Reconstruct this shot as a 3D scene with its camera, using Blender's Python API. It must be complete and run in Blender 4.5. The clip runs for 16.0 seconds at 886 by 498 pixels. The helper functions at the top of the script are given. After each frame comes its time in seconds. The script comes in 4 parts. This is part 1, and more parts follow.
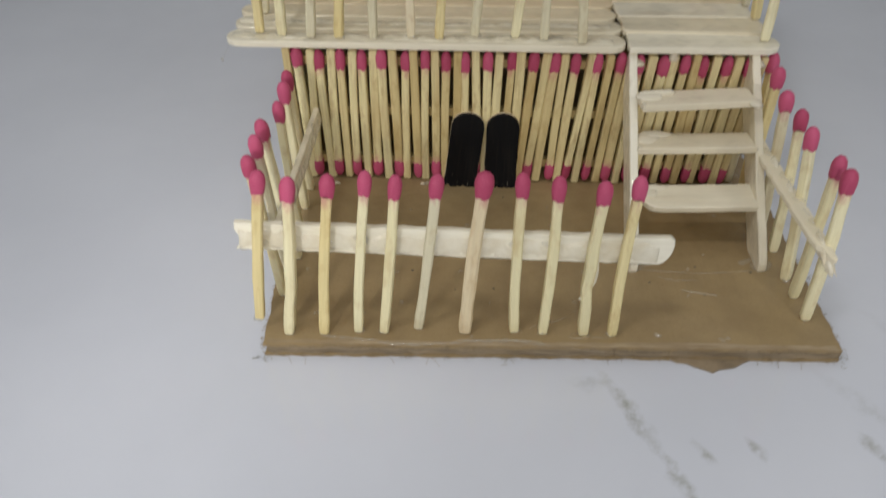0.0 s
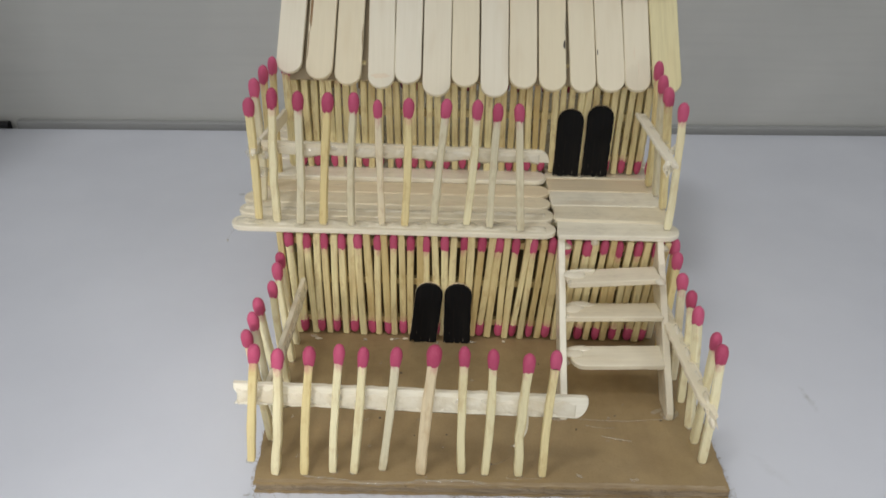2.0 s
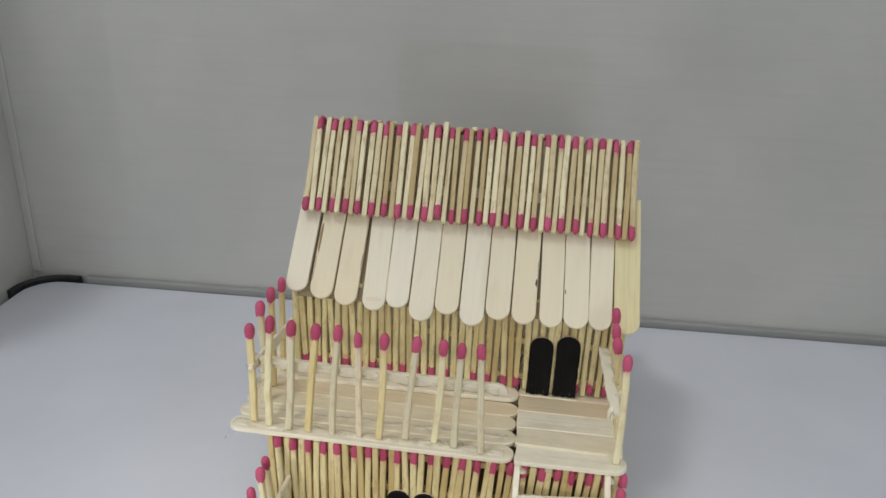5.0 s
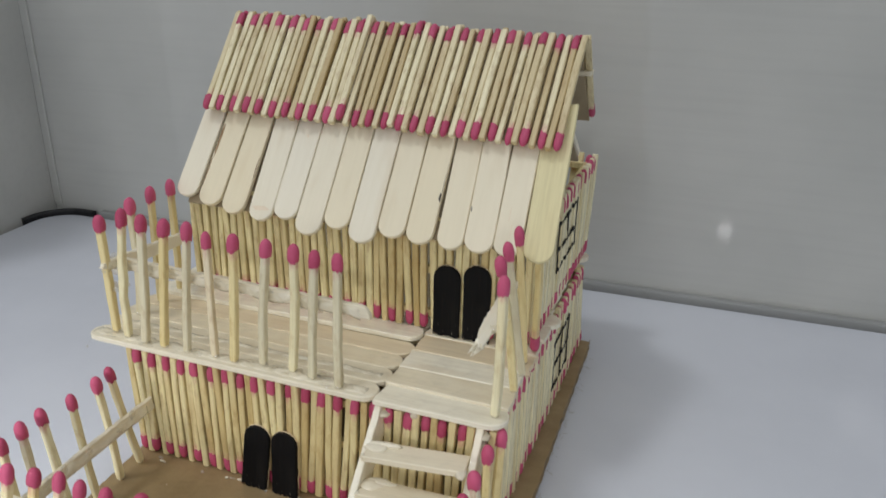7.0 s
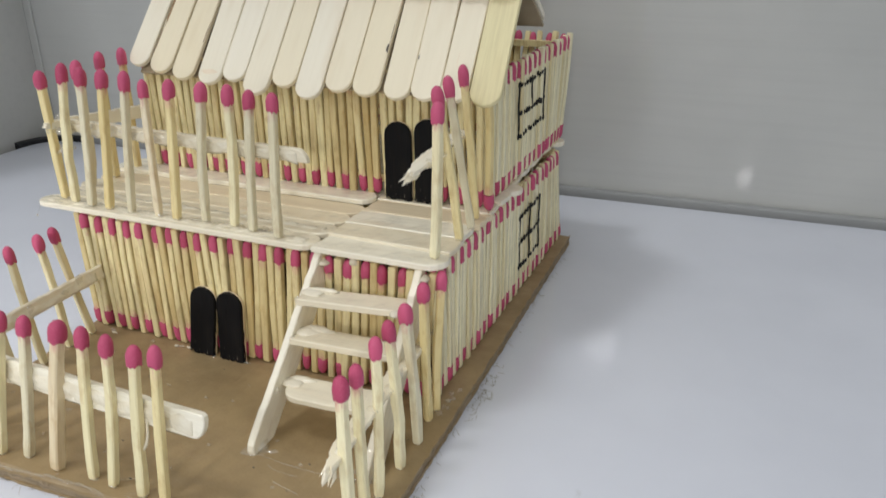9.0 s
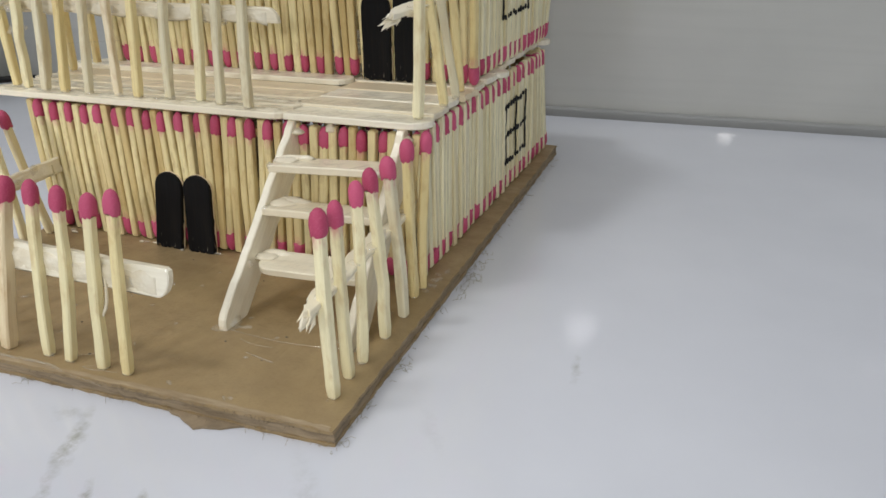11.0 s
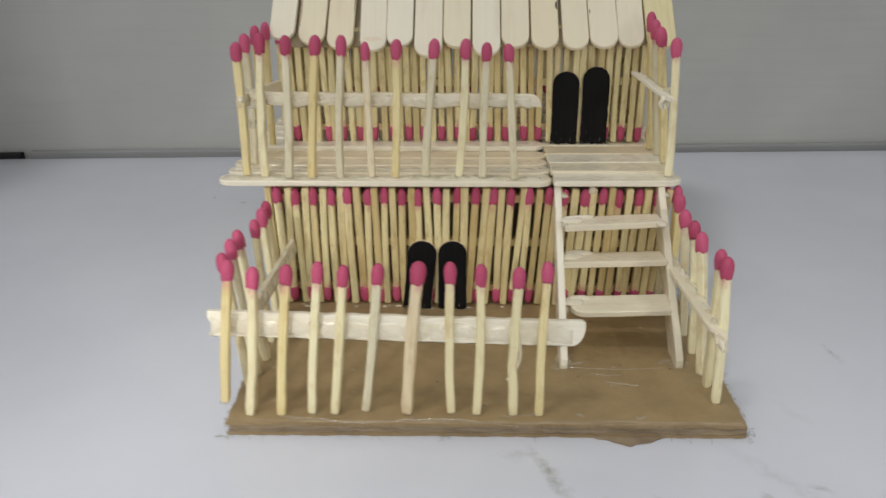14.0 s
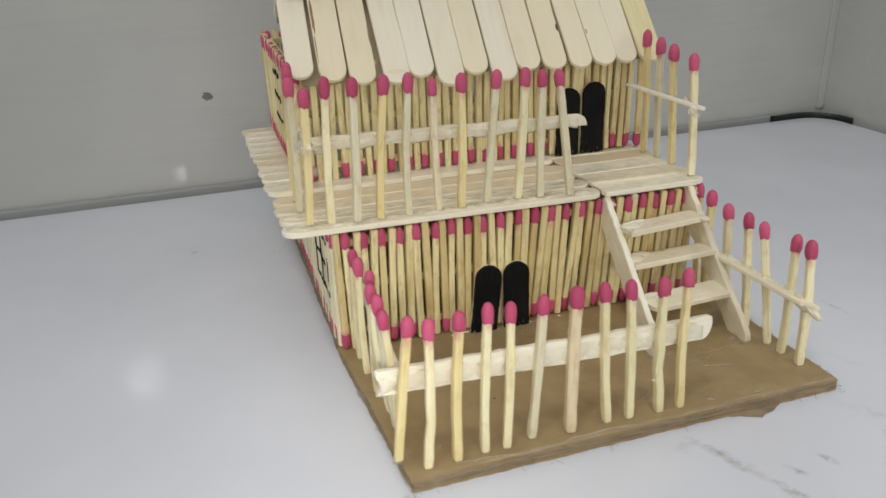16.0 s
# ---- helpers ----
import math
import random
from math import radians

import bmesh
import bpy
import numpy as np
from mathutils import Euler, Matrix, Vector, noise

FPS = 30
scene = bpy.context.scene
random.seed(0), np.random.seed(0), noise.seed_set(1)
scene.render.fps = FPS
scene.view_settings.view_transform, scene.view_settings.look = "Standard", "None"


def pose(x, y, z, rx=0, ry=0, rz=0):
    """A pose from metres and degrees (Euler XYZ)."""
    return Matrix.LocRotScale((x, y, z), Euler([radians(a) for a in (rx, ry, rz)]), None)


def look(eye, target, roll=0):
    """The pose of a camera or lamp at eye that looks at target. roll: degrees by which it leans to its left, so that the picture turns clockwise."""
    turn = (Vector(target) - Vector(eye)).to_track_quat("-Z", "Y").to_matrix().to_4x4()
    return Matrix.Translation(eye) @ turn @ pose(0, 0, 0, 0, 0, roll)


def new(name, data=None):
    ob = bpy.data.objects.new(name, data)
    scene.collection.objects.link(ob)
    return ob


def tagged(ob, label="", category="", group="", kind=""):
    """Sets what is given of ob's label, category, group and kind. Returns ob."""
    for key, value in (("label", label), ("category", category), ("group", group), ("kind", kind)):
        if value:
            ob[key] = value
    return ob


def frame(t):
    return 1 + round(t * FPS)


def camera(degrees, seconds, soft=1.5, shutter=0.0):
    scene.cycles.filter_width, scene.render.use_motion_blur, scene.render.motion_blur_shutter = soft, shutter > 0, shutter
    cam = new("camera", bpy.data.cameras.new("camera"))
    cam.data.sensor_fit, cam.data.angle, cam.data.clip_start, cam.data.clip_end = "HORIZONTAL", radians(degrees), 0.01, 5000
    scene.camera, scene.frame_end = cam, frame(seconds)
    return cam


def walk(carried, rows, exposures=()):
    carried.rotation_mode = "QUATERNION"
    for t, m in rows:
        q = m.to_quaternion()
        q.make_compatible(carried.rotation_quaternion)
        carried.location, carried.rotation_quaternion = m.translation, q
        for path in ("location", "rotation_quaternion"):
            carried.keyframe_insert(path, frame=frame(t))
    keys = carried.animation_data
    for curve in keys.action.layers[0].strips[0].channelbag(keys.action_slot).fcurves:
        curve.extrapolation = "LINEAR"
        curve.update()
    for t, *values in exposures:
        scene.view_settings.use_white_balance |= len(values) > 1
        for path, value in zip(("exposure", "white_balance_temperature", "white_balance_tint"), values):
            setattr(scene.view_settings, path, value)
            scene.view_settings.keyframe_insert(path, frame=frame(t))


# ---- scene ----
cam = camera(58.49, 16.0, soft=1.5, shutter=0.5)
PATH = [
    (0, (0.04401, -0.13765, 0.14484), (0.04434, 0.01863, 0.01918), 0.07),
    (0.5, (0.04498, -0.14093, 0.16137), (0.04534, 0.01882, 0.04011), 0.34),
    (1, (0.04694, -0.15009, 0.16973), (0.04733, 0.01407, 0.05446), 0.41),
    (1.5, (0.05113, -0.15768, 0.17499), (0.05250, 0.01227, 0.06830), 0.66),
    (2, (0.05262, -0.16700, 0.18611), (0.05557, 0.00513, 0.08288), 0.87),
    (2.5, (0.05275, -0.18542, 0.20810), (0.05304, -0.00967, 0.11108), 1.02),
    (3, (0.05584, -0.19113, 0.22746), (0.05597, -0.01206, 0.13665), 1.02),
    (3.5, (0.05751, -0.18859, 0.24804), (0.05840, -0.00796, 0.16037), 1.12),
    (4, (0.05931, -0.19033, 0.24632), (0.06023, -0.00797, 0.16233), 1.43),
    (6.3, (0.15848, -0.13365, 0.21272), (0.11025, 0.04535, 0.13612), 1.92),
    (6.5, (0.16820, -0.12719, 0.20419), (0.11800, 0.05139, 0.12785), 1.79),
    (7, (0.18180, -0.12496, 0.18915), (0.12435, 0.05130, 0.11247), 0.84),
    (7.5, (0.19596, -0.12503, 0.17430), (0.13691, 0.05047, 0.09711), 0.52),
    (8, (0.20080, -0.12315, 0.16324), (0.14005, 0.05167, 0.08615), 0.23),
    (8.5, (0.20707, -0.12376, 0.15668), (0.14311, 0.04964, 0.07930), -0.48),
    (9, (0.21155, -0.12194, 0.14388), (0.14599, 0.04988, 0.06469), -0.64),
    (9.5, (0.21392, -0.11953, 0.13227), (0.14732, 0.05132, 0.05218), -0.70),
    (10, (0.21449, -0.11958, 0.12170), (0.14797, 0.05112, 0.04121), -0.88),
    (10.2, (0.21638, -0.11976, 0.11477), (0.14988, 0.05095, 0.03430), -1.10),
    (12.5, (0.15727, -0.14123, 0.10109), (0.12486, 0.03741, 0.02052), -0.59),
    (13, (0.13025, -0.15531, 0.10748), (0.10880, 0.02596, 0.02779), -1.03),
    (13.5, (0.09855, -0.17187, 0.11949), (0.08860, 0.01161, 0.04101), -0.53),
    (14, (0.06457, -0.18234, 0.13165), (0.06062, 0.00229, 0.05461), -0.90),
    (14.5, (0.03816, -0.19299, 0.14105), (0.05181, -0.00890, 0.06326), -0.26),
    (15, (0.00863, -0.19259, 0.14825), (0.04146, -0.01067, 0.07046), 0.36),
    (15.5, (-0.02291, -0.17810, 0.14095), (0.02599, 0.00018, 0.06251), -0.11),
    (16, (-0.04674, -0.16449, 0.14497), (0.01383, 0.00984, 0.06588), -1.45),
]
EXPOSURE = [
    (0, -0.71, 6590, 10), (2, -0.55, 6630, 10), (3, -0.48, 6600, 10), (4, -0.40, 6570, 10), (6.3, -0.47, 6440, 9), (7.5, -0.35, 6370, 10),
    (9.0, -0.19, 6430, 10), (10.2, -0.17, 6470, 10), (12.5, -0.59, 6620, 10), (13.3, -0.56, 6600, 10.5), (14.5, -0.51, 6680, 9.5), (16, -0.41, 6740, 9.5),
]
walk(cam, [(t, look(eye, target, roll)) for t, eye, target, roll in PATH], EXPOSURE)

# ---- light ----
world = bpy.data.worlds.new("dim_room")
scene.world = world
world.use_nodes = True
world.node_tree.nodes["Background"].inputs[0].default_value = (0.955, 0.975, 0.99, 1)
world.node_tree.nodes["Background"].inputs[1].default_value = 0.74

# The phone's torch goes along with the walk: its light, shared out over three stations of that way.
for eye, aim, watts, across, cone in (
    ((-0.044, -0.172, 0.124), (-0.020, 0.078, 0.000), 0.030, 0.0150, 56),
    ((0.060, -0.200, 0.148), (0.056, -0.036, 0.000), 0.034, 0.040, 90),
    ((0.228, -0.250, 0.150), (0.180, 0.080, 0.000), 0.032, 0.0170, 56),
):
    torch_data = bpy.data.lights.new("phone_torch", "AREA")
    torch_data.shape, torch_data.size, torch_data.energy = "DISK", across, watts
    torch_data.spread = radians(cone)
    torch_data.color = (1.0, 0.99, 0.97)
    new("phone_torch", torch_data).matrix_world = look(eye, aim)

# Two round ceiling lamps of the room, behind the camera; the far one mirrors in the table as a pale spot.
for eye, watts, across in (((-0.40, -3.55, 2.30), 8.0, 0.22), ((-0.66, -0.40, 2.40), 13.5, 0.36)):
    ceiling_data = bpy.data.lights.new("ceiling_lamp", "AREA")
    ceiling_data.shape, ceiling_data.size, ceiling_data.energy = "DISK", across, watts
    ceiling_data.color = (0.97, 0.985, 1.0)
    new("ceiling_lamp", ceiling_data).matrix_world = look(eye, (0.07, 0.10, 0.03))


# ---- materials ----
def material(name):
    m = bpy.data.materials.new(name)
    m.use_nodes = True
    nt = m.node_tree
    return m, nt, nt.nodes["Principled BSDF"]


def node(nt, kind, **settings):
    n = nt.nodes.new(kind)
    for key, value in settings.items():
        if key in n.inputs:
            n.inputs[key].default_value = value
    return n


def mixed(nt, fac, a, b, blend="MIX"):
    n = nt.nodes.new("ShaderNodeMix")
    n.data_type, n.blend_type = "RGBA", blend
    for socket, value in ((n.inputs["Factor"], fac), (n.inputs[6], a), (n.inputs[7], b)):
        if hasattr(value, "is_linked"):
            nt.links.new(value, socket)
        else:
            socket.default_value = value
    return n.outputs[2]


def ramp(nt, value, lo, hi, to0=0.0, to1=1.0):
    n = nt.nodes.new("ShaderNodeMapRange")
    nt.links.new(value, n.inputs[0])
    n.inputs[1].default_value, n.inputs[2].default_value = lo, hi
    n.inputs[3].default_value, n.inputs[4].default_value = to0, to1
    return n.outputs[0]


def noise_of(nt, vector, scale, detail=3.0, rough=0.55):
    n = node(nt, "ShaderNodeTexNoise", Scale=scale, Detail=detail, Roughness=rough)
    if vector is not None:
        nt.links.new(vector, n.inputs["Vector"])
    return n.outputs[0]


def bump(nt, bsdf, height, strength, distance):
    b = node(nt, "ShaderNodeBump", Strength=strength, Distance=distance)
    nt.links.new(height, b.inputs["Height"])
    nt.links.new(b.outputs[0], bsdf.inputs["Normal"])


def placed(nt, loc=(0, 0, 0), rot=(0, 0, 0), size=(1, 1, 1), kind="POINT", shift=None):
    co = nt.nodes.new("ShaderNodeTexCoord").outputs["Object"]
    if shift is not None:
        add = nt.nodes.new("ShaderNodeVectorMath")
        nt.links.new(co, add.inputs[0])
        nt.links.new(shift, add.inputs[1])
        co = add.outputs[0]
    m = nt.nodes.new("ShaderNodeMapping")
    m.vector_type = kind
    nt.links.new(co, m.inputs[0])
    m.inputs["Location"].default_value, m.inputs["Rotation"].default_value, m.inputs["Scale"].default_value = loc, rot, size
    return m.outputs[0]


def wood(name, pale, dark, along, grain=900.0, rough=0.6, stain=0.35, gloss=0.3, lines=0.55, spread=2.1):
    """Bare wood with fibres along one axis; each piece has its own tint and stains."""
    m, nt, bsdf = material(name)
    info = nt.nodes.new("ShaderNodeObjectInfo").outputs["Random"]
    shift = nt.nodes.new("ShaderNodeCombineXYZ")
    scaled = nt.nodes.new("ShaderNodeMath")
    scaled.operation = "MULTIPLY"
    nt.links.new(info, scaled.inputs[0])
    scaled.inputs[1].default_value = 3.7
    for k in range(3):
        nt.links.new(scaled.outputs[0], shift.inputs[k])
    fine = [1.0, 1.0, 1.0]
    fine["xyz".index(along)] = 0.045
    fibres = noise_of(nt, placed(nt, size=fine, shift=shift.outputs[0]), grain, 4.0, 0.65)
    wide = [1.0, 1.0, 1.0]
    wide["xyz".index(along)] = 0.25
    patches = noise_of(nt, placed(nt, size=wide, shift=shift.outputs[0]), 130.0, 2.0)
    tint = nt.nodes.new("ShaderNodeTexWhiteNoise")
    tint.noise_dimensions = "1D"
    nt.links.new(info, tint.inputs["W"])
    share = nt.nodes.new("ShaderNodeMath")
    share.operation = "POWER"
    nt.links.new(tint.outputs[0], share.inputs[0])
    share.inputs[1].default_value = spread
    base = mixed(nt, share.outputs[0], pale, dark)
    base = mixed(nt, ramp(nt, fibres, 0.42, 0.72, 0.0, lines), base, tuple(c * 0.80 for c in dark[:3]) + (1,))
    brown = tuple(c * k for c, k in zip(dark[:3], (0.72, 0.60, 0.46))) + (1,)
    base = mixed(nt, ramp(nt, patches, 0.55, 0.78, 0.0, stain), base, brown)
    if stain > 0.4:
        short = [1.0, 1.0, 1.0]
        short["xyz".index(along)] = 0.4
        spots = noise_of(nt, placed(nt, size=short, shift=shift.outputs[0]), 420.0, 3.0, 0.6)
        base = mixed(nt, ramp(nt, spots, 0.52, 0.72, 0.0, 0.5), base, brown)
        place = nt.nodes.new("ShaderNodeSeparateXYZ")
        nt.links.new(placed(nt), place.inputs[0])
        near = ramp(nt, place.outputs[2], 0.0345, 0.0371)
        for end in (ramp(nt, place.outputs[2], 0.0385, 0.0379), ramp(nt, spots, 0.42, 0.62, 0.0, 0.6)):
            both = nt.nodes.new("ShaderNodeMath")
            both.operation = "MULTIPLY"
            nt.links.new(near, both.inputs[0])
            nt.links.new(end, both.inputs[1])
            near = both.outputs[0]
        base = mixed(nt, near, base, (0.62, 0.22, 0.24, 1))
    nt.links.new(base, bsdf.inputs["Base Color"])
    bsdf.inputs["Roughness"].default_value = rough
    bsdf.inputs["Specular IOR Level"].default_value = gloss
    bump(nt, bsdf, fibres, 0.35, 0.00025)
    return m


MATCH_WOOD = wood("match_wood", (0.92, 0.82, 0.475, 1), (0.62, 0.47, 0.205, 1), "z", 1500.0, 0.42, 0.6, 0.5, 0.45)
STICK_WOOD = wood("stick_wood", (0.90, 0.85, 0.715, 1), (0.86, 0.765, 0.55, 1), "x", 700.0, 0.45, 0.2, 0.35, 0.16, 0.9)
POST_WOODS = {
    kind: wood(kind + "_post_wood", pale, dark, "z", 1400.0, 0.42, 0.6, 0.5, 0.45, 1.2)
    for kind, pale, dark in (
        ("pale", (0.92, 0.85, 0.57, 1), (0.84, 0.75, 0.45, 1)),
        ("yellow", (0.88, 0.755, 0.41, 1), (0.79, 0.64, 0.30, 1)),
        ("tan", (0.84, 0.735, 0.52, 1), (0.75, 0.62, 0.40, 1)),
        ("grey", (0.80, 0.745, 0.54, 1), (0.70, 0.63, 0.43, 1)),
    )
}


ROOF_WOOD = wood("roof_match_wood", (0.93, 0.85, 0.57, 1), (0.52, 0.385, 0.17, 1), "z", 1500.0, 0.42, 0.6, 0.5, 0.45, 1.35)


def glazed(m, weight=0.55):
    """A coat of clear, lumpy glue over a material, in patches."""
    nt = m.node_tree
    bsdf = nt.nodes["Principled BSDF"]
    patch = noise_of(nt, placed(nt), 110.0, 2.0)
    nt.links.new(ramp(nt, patch, 0.42, 0.58, 0.0, weight), bsdf.inputs["Coat Weight"])
    bsdf.inputs["Coat Roughness"].default_value = 0.08
    b = node(nt, "ShaderNodeBump", Strength=0.9, Distance=0.0008)
    nt.links.new(noise_of(nt, placed(nt), 420.0, 2.0), b.inputs["Height"])
    nt.links.new(b.outputs[0], bsdf.inputs["Coat Normal"])
    return m


DECK_WOOD = wood("glued_stick_wood", (0.93, 0.88, 0.73, 1), (0.81, 0.715, 0.52, 1), "x", 700.0, 0.34, 0.3, 0.5, 0.4)
glazed(DECK_WOOD)
TAN_WOOD = wood("tan_stick_wood", (0.80, 0.68, 0.48, 1), (0.72, 0.58, 0.38, 1), "x", 600.0, 0.45, 0.35, 0.35, 0.4)
GLUED_MATCH = glazed(wood("glued_match_wood", (0.93, 0.865, 0.60, 1), (0.75, 0.645, 0.36, 1), "z", 1500.0, 0.38, 0.35, 0.5, 0.4), 0.5)
YELLOW_WOOD = wood("yellow_stick_wood", (0.83, 0.75, 0.45, 1), (0.78, 0.68, 0.38, 1), "x", 700.0, 0.5, 0.2)

HEAD, nt, bsdf = material("match_head")
lumps = noise_of(nt, placed(nt), 2600.0, 2.0)
hue = nt.nodes.new("ShaderNodeObjectInfo").outputs["Random"]
tone = mixed(nt, hue, (0.60, 0.095, 0.20, 1), (0.45, 0.053, 0.125, 1))
tone = mixed(nt, ramp(nt, lumps, 0.5, 0.75, 0.0, 0.35), tone, (0.62, 0.15, 0.26, 1))
nt.links.new(tone, bsdf.inputs["Base Color"])
bsdf.inputs["Roughness"].default_value = 0.58
bump(nt, bsdf, lumps, 0.5, 0.0002)

MARKER, nt, bsdf = material("black_marker")
streaks = noise_of(nt, placed(nt, size=(1, 1, 0.06)), 1100.0, 3.0)
nt.links.new(mixed(nt, ramp(nt, streaks, 0.5, 0.8), (0.004, 0.004, 0.005, 1), (0.014, 0.012, 0.011, 1)), bsdf.inputs["Base Color"])
nt.links.new(ramp(nt, streaks, 0.35, 0.7, 0.5, 0.8), bsdf.inputs["Roughness"])
bsdf.inputs["Specular IOR Level"].default_value = 0.18
bump(nt, bsdf, streaks, 0.3, 0.0002)

CARD, nt, bsdf = material("brown_cardboard")
fleck = noise_of(nt, placed(nt), 1500.0, 4.0, 0.7)
cloud = noise_of(nt, placed(nt), 55.0, 4.0)
ribs = noise_of(nt, placed(nt, size=(1, 0.04, 1)), 420.0, 2.0)
tone = mixed(nt, ramp(nt, cloud, 0.35, 0.68), (0.355, 0.256, 0.128, 1), (0.272, 0.188, 0.087, 1))
tone = mixed(nt, ramp(nt, fleck, 0.5, 0.8, 0.0, 0.5), tone, (0.19, 0.12, 0.06, 1))
nt.links.new(tone, bsdf.inputs["Base Color"])
nt.links.new(ramp(nt, cloud, 0.3, 0.7, 0.42, 0.75), bsdf.inputs["Roughness"])
bump(nt, bsdf, ribs, 0.25, 0.0006)
glazed(CARD, 0.45)

ROOF_CARD, nt, bsdf = material("tan_cardboard")
fleck = noise_of(nt, placed(nt), 1500.0, 4.0, 0.7)
cloud = noise_of(nt, placed(nt), 70.0, 4.0)
tone = mixed(nt, ramp(nt, cloud, 0.35, 0.68), (0.42, 0.345, 0.23, 1), (0.34, 0.27, 0.17, 1))
tone = mixed(nt, ramp(nt, fleck, 0.5, 0.8, 0.0, 0.4), tone, (0.30, 0.24, 0.16, 1))
nt.links.new(tone, bsdf.inputs["Base Color"])
bsdf.inputs["Roughness"].default_value = 0.8
bump(nt, bsdf, fleck, 0.25, 0.0004)

CARD_EDGE, nt, bsdf = material("torn_cardboard_edge")
layers = noise_of(nt, placed(nt, size=(0.12, 0.12, 1.4)), 700.0, 4.0, 0.7)
nt.links.new(mixed(nt, ramp(nt, layers, 0.35, 0.65), (0.19, 0.142, 0.09, 1), (0.36, 0.275, 0.175, 1)), bsdf.inputs["Base Color"])
bsdf.inputs["Roughness"].default_value = 0.9
bump(nt, bsdf, layers, 0.7, 0.0008)

RIM, nt, bsdf = material("torn_paper_rim")
layers = noise_of(nt, placed(nt, size=(0.15, 1, 1)), 500.0, 4.0, 0.7)
nt.links.new(mixed(nt, ramp(nt, layers, 0.35, 0.65), (0.29, 0.21, 0.12, 1), (0.43, 0.335, 0.215, 1)), bsdf.inputs["Base Color"])
bsdf.inputs["Roughness"].default_value = 0.9
bump(nt, bsdf, layers, 0.6, 0.0005)

GLUE, nt, bsdf = material("clear_hot_glue")
bsdf.inputs["Base Color"].default_value = (0.95, 0.90, 0.76, 1)
bsdf.inputs["Roughness"].default_value = 0.10
bump(nt, bsdf, noise_of(nt, placed(nt), 900.0, 2.0), 0.6, 0.0006)
clear = nt.nodes.new("ShaderNodeBsdfTransparent")
clear.inputs[0].default_value = (1.0, 0.995, 0.98, 1)
blend = nt.nodes.new("ShaderNodeMixShader")
blend.inputs[0].default_value = 0.13
nt.links.new(clear.outputs[0], blend.inputs[1])
nt.links.new(bsdf.outputs[0], blend.inputs[2])
shine = node(nt, "ShaderNodeBsdfGlossy", Roughness=0.08)
sheen = nt.nodes.new("ShaderNodeMixShader")
sheen.inputs[0].default_value = 0.11
nt.links.new(blend.outputs[0], sheen.inputs[1])
nt.links.new(shine.outputs[0], sheen.inputs[2])
nt.links.new(sheen.outputs[0], nt.nodes["Material Output"].inputs["Surface"])

MILKY, nt, bsdf = material("milky_glue_lump")
cloud = noise_of(nt, placed(nt), 300.0, 3.0)
nt.links.new(mixed(nt, ramp(nt, cloud, 0.3, 0.7), (0.86, 0.805, 0.66, 1), (0.77, 0.695, 0.53, 1)), bsdf.inputs["Base Color"])
bsdf.inputs["Roughness"].default_value = 0.16
bump(nt, bsdf, noise_of(nt, placed(nt), 700.0, 2.0), 0.6, 0.0006)

DOOR_BLACK, nt, bsdf = material("black_painted_stick")
streaks = noise_of(nt, placed(nt, size=(0.06, 1, 1)), 1100.0, 3.0)
tone = mixed(nt, ramp(nt, streaks, 0.5, 0.8), (0.004, 0.004, 0.005, 1), (0.016, 0.014, 0.012, 1))
foot = nt.nodes.new("ShaderNodeSeparateXYZ")
nt.links.new(placed(nt), foot.inputs[0])
worn = nt.nodes.new("ShaderNodeMath")
worn.operation = "MULTIPLY"
nt.links.new(ramp(nt, foot.outputs[0], 0.006, 0.0005), worn.inputs[0])
nt.links.new(ramp(nt, noise_of(nt, placed(nt, size=(0.2, 1, 1)), 1500.0, 2.0), 0.63, 0.70), worn.inputs[1])
nt.links.new(mixed(nt, worn.outputs[0], tone, (0.42, 0.38, 0.30, 1)), bsdf.inputs["Base Color"])
nt.links.new(ramp(nt, streaks, 0.35, 0.7, 0.5, 0.8), bsdf.inputs["Roughness"])
bsdf.inputs["Specular IOR Level"].default_value = 0.15
bump(nt, bsdf, streaks, 0.3, 0.0002)

BLACK, nt, bsdf = material("black_rubber")
bsdf.inputs["Base Color"].default_value = (0.012, 0.012, 0.014, 1)
bsdf.inputs["Roughness"].default_value = 0.45
bump(nt, bsdf, noise_of(nt, placed(nt), 300.0, 3.0), 0.3, 0.0006)

# White laminate with grey smudges and veins (centre, half sizes and turn in millimetres and degrees).
SMUDGES = [
    (88, -18, 2.2, 15, 22, 0.8), (95, -37, 2.0, 12, 14, 0.7), (102, -29.5, 1.4, 4.0, 25, 0.75), (114, -28.6, 1.6, 3.6, 30, 0.75), (141, -28.2, 1.8, 4.6, 40, 0.8), (154, -23, 1.4, 4.0, 50, 0.6),
    (185, 42.8, 1.3, 6.5, 12, 0.5), (147, 79, 2.0, 5, -35, 0.4), (-45.2, 196.5, 2.0, 1.3, 0, 0.95), (80, -9, 5, 2.6, 0, 0.35), (146, -20, 3.0, 20, 37, 0.26), (160, 9, 2.0, 9, 30, 0.15),
]
TABLE, nt, bsdf = material("white_laminate")
warp = node(nt, "ShaderNodeTexNoise", Scale=160.0, Detail=3.0)
nt.links.new(placed(nt), warp.inputs["Vector"])
bend = nt.nodes.new("ShaderNodeVectorMath")
bend.operation = "MULTIPLY_ADD"
nt.links.new(warp.outputs["Color"], bend.inputs[0])
bend.inputs[1].default_value = (0.006, 0.006, 0.0)
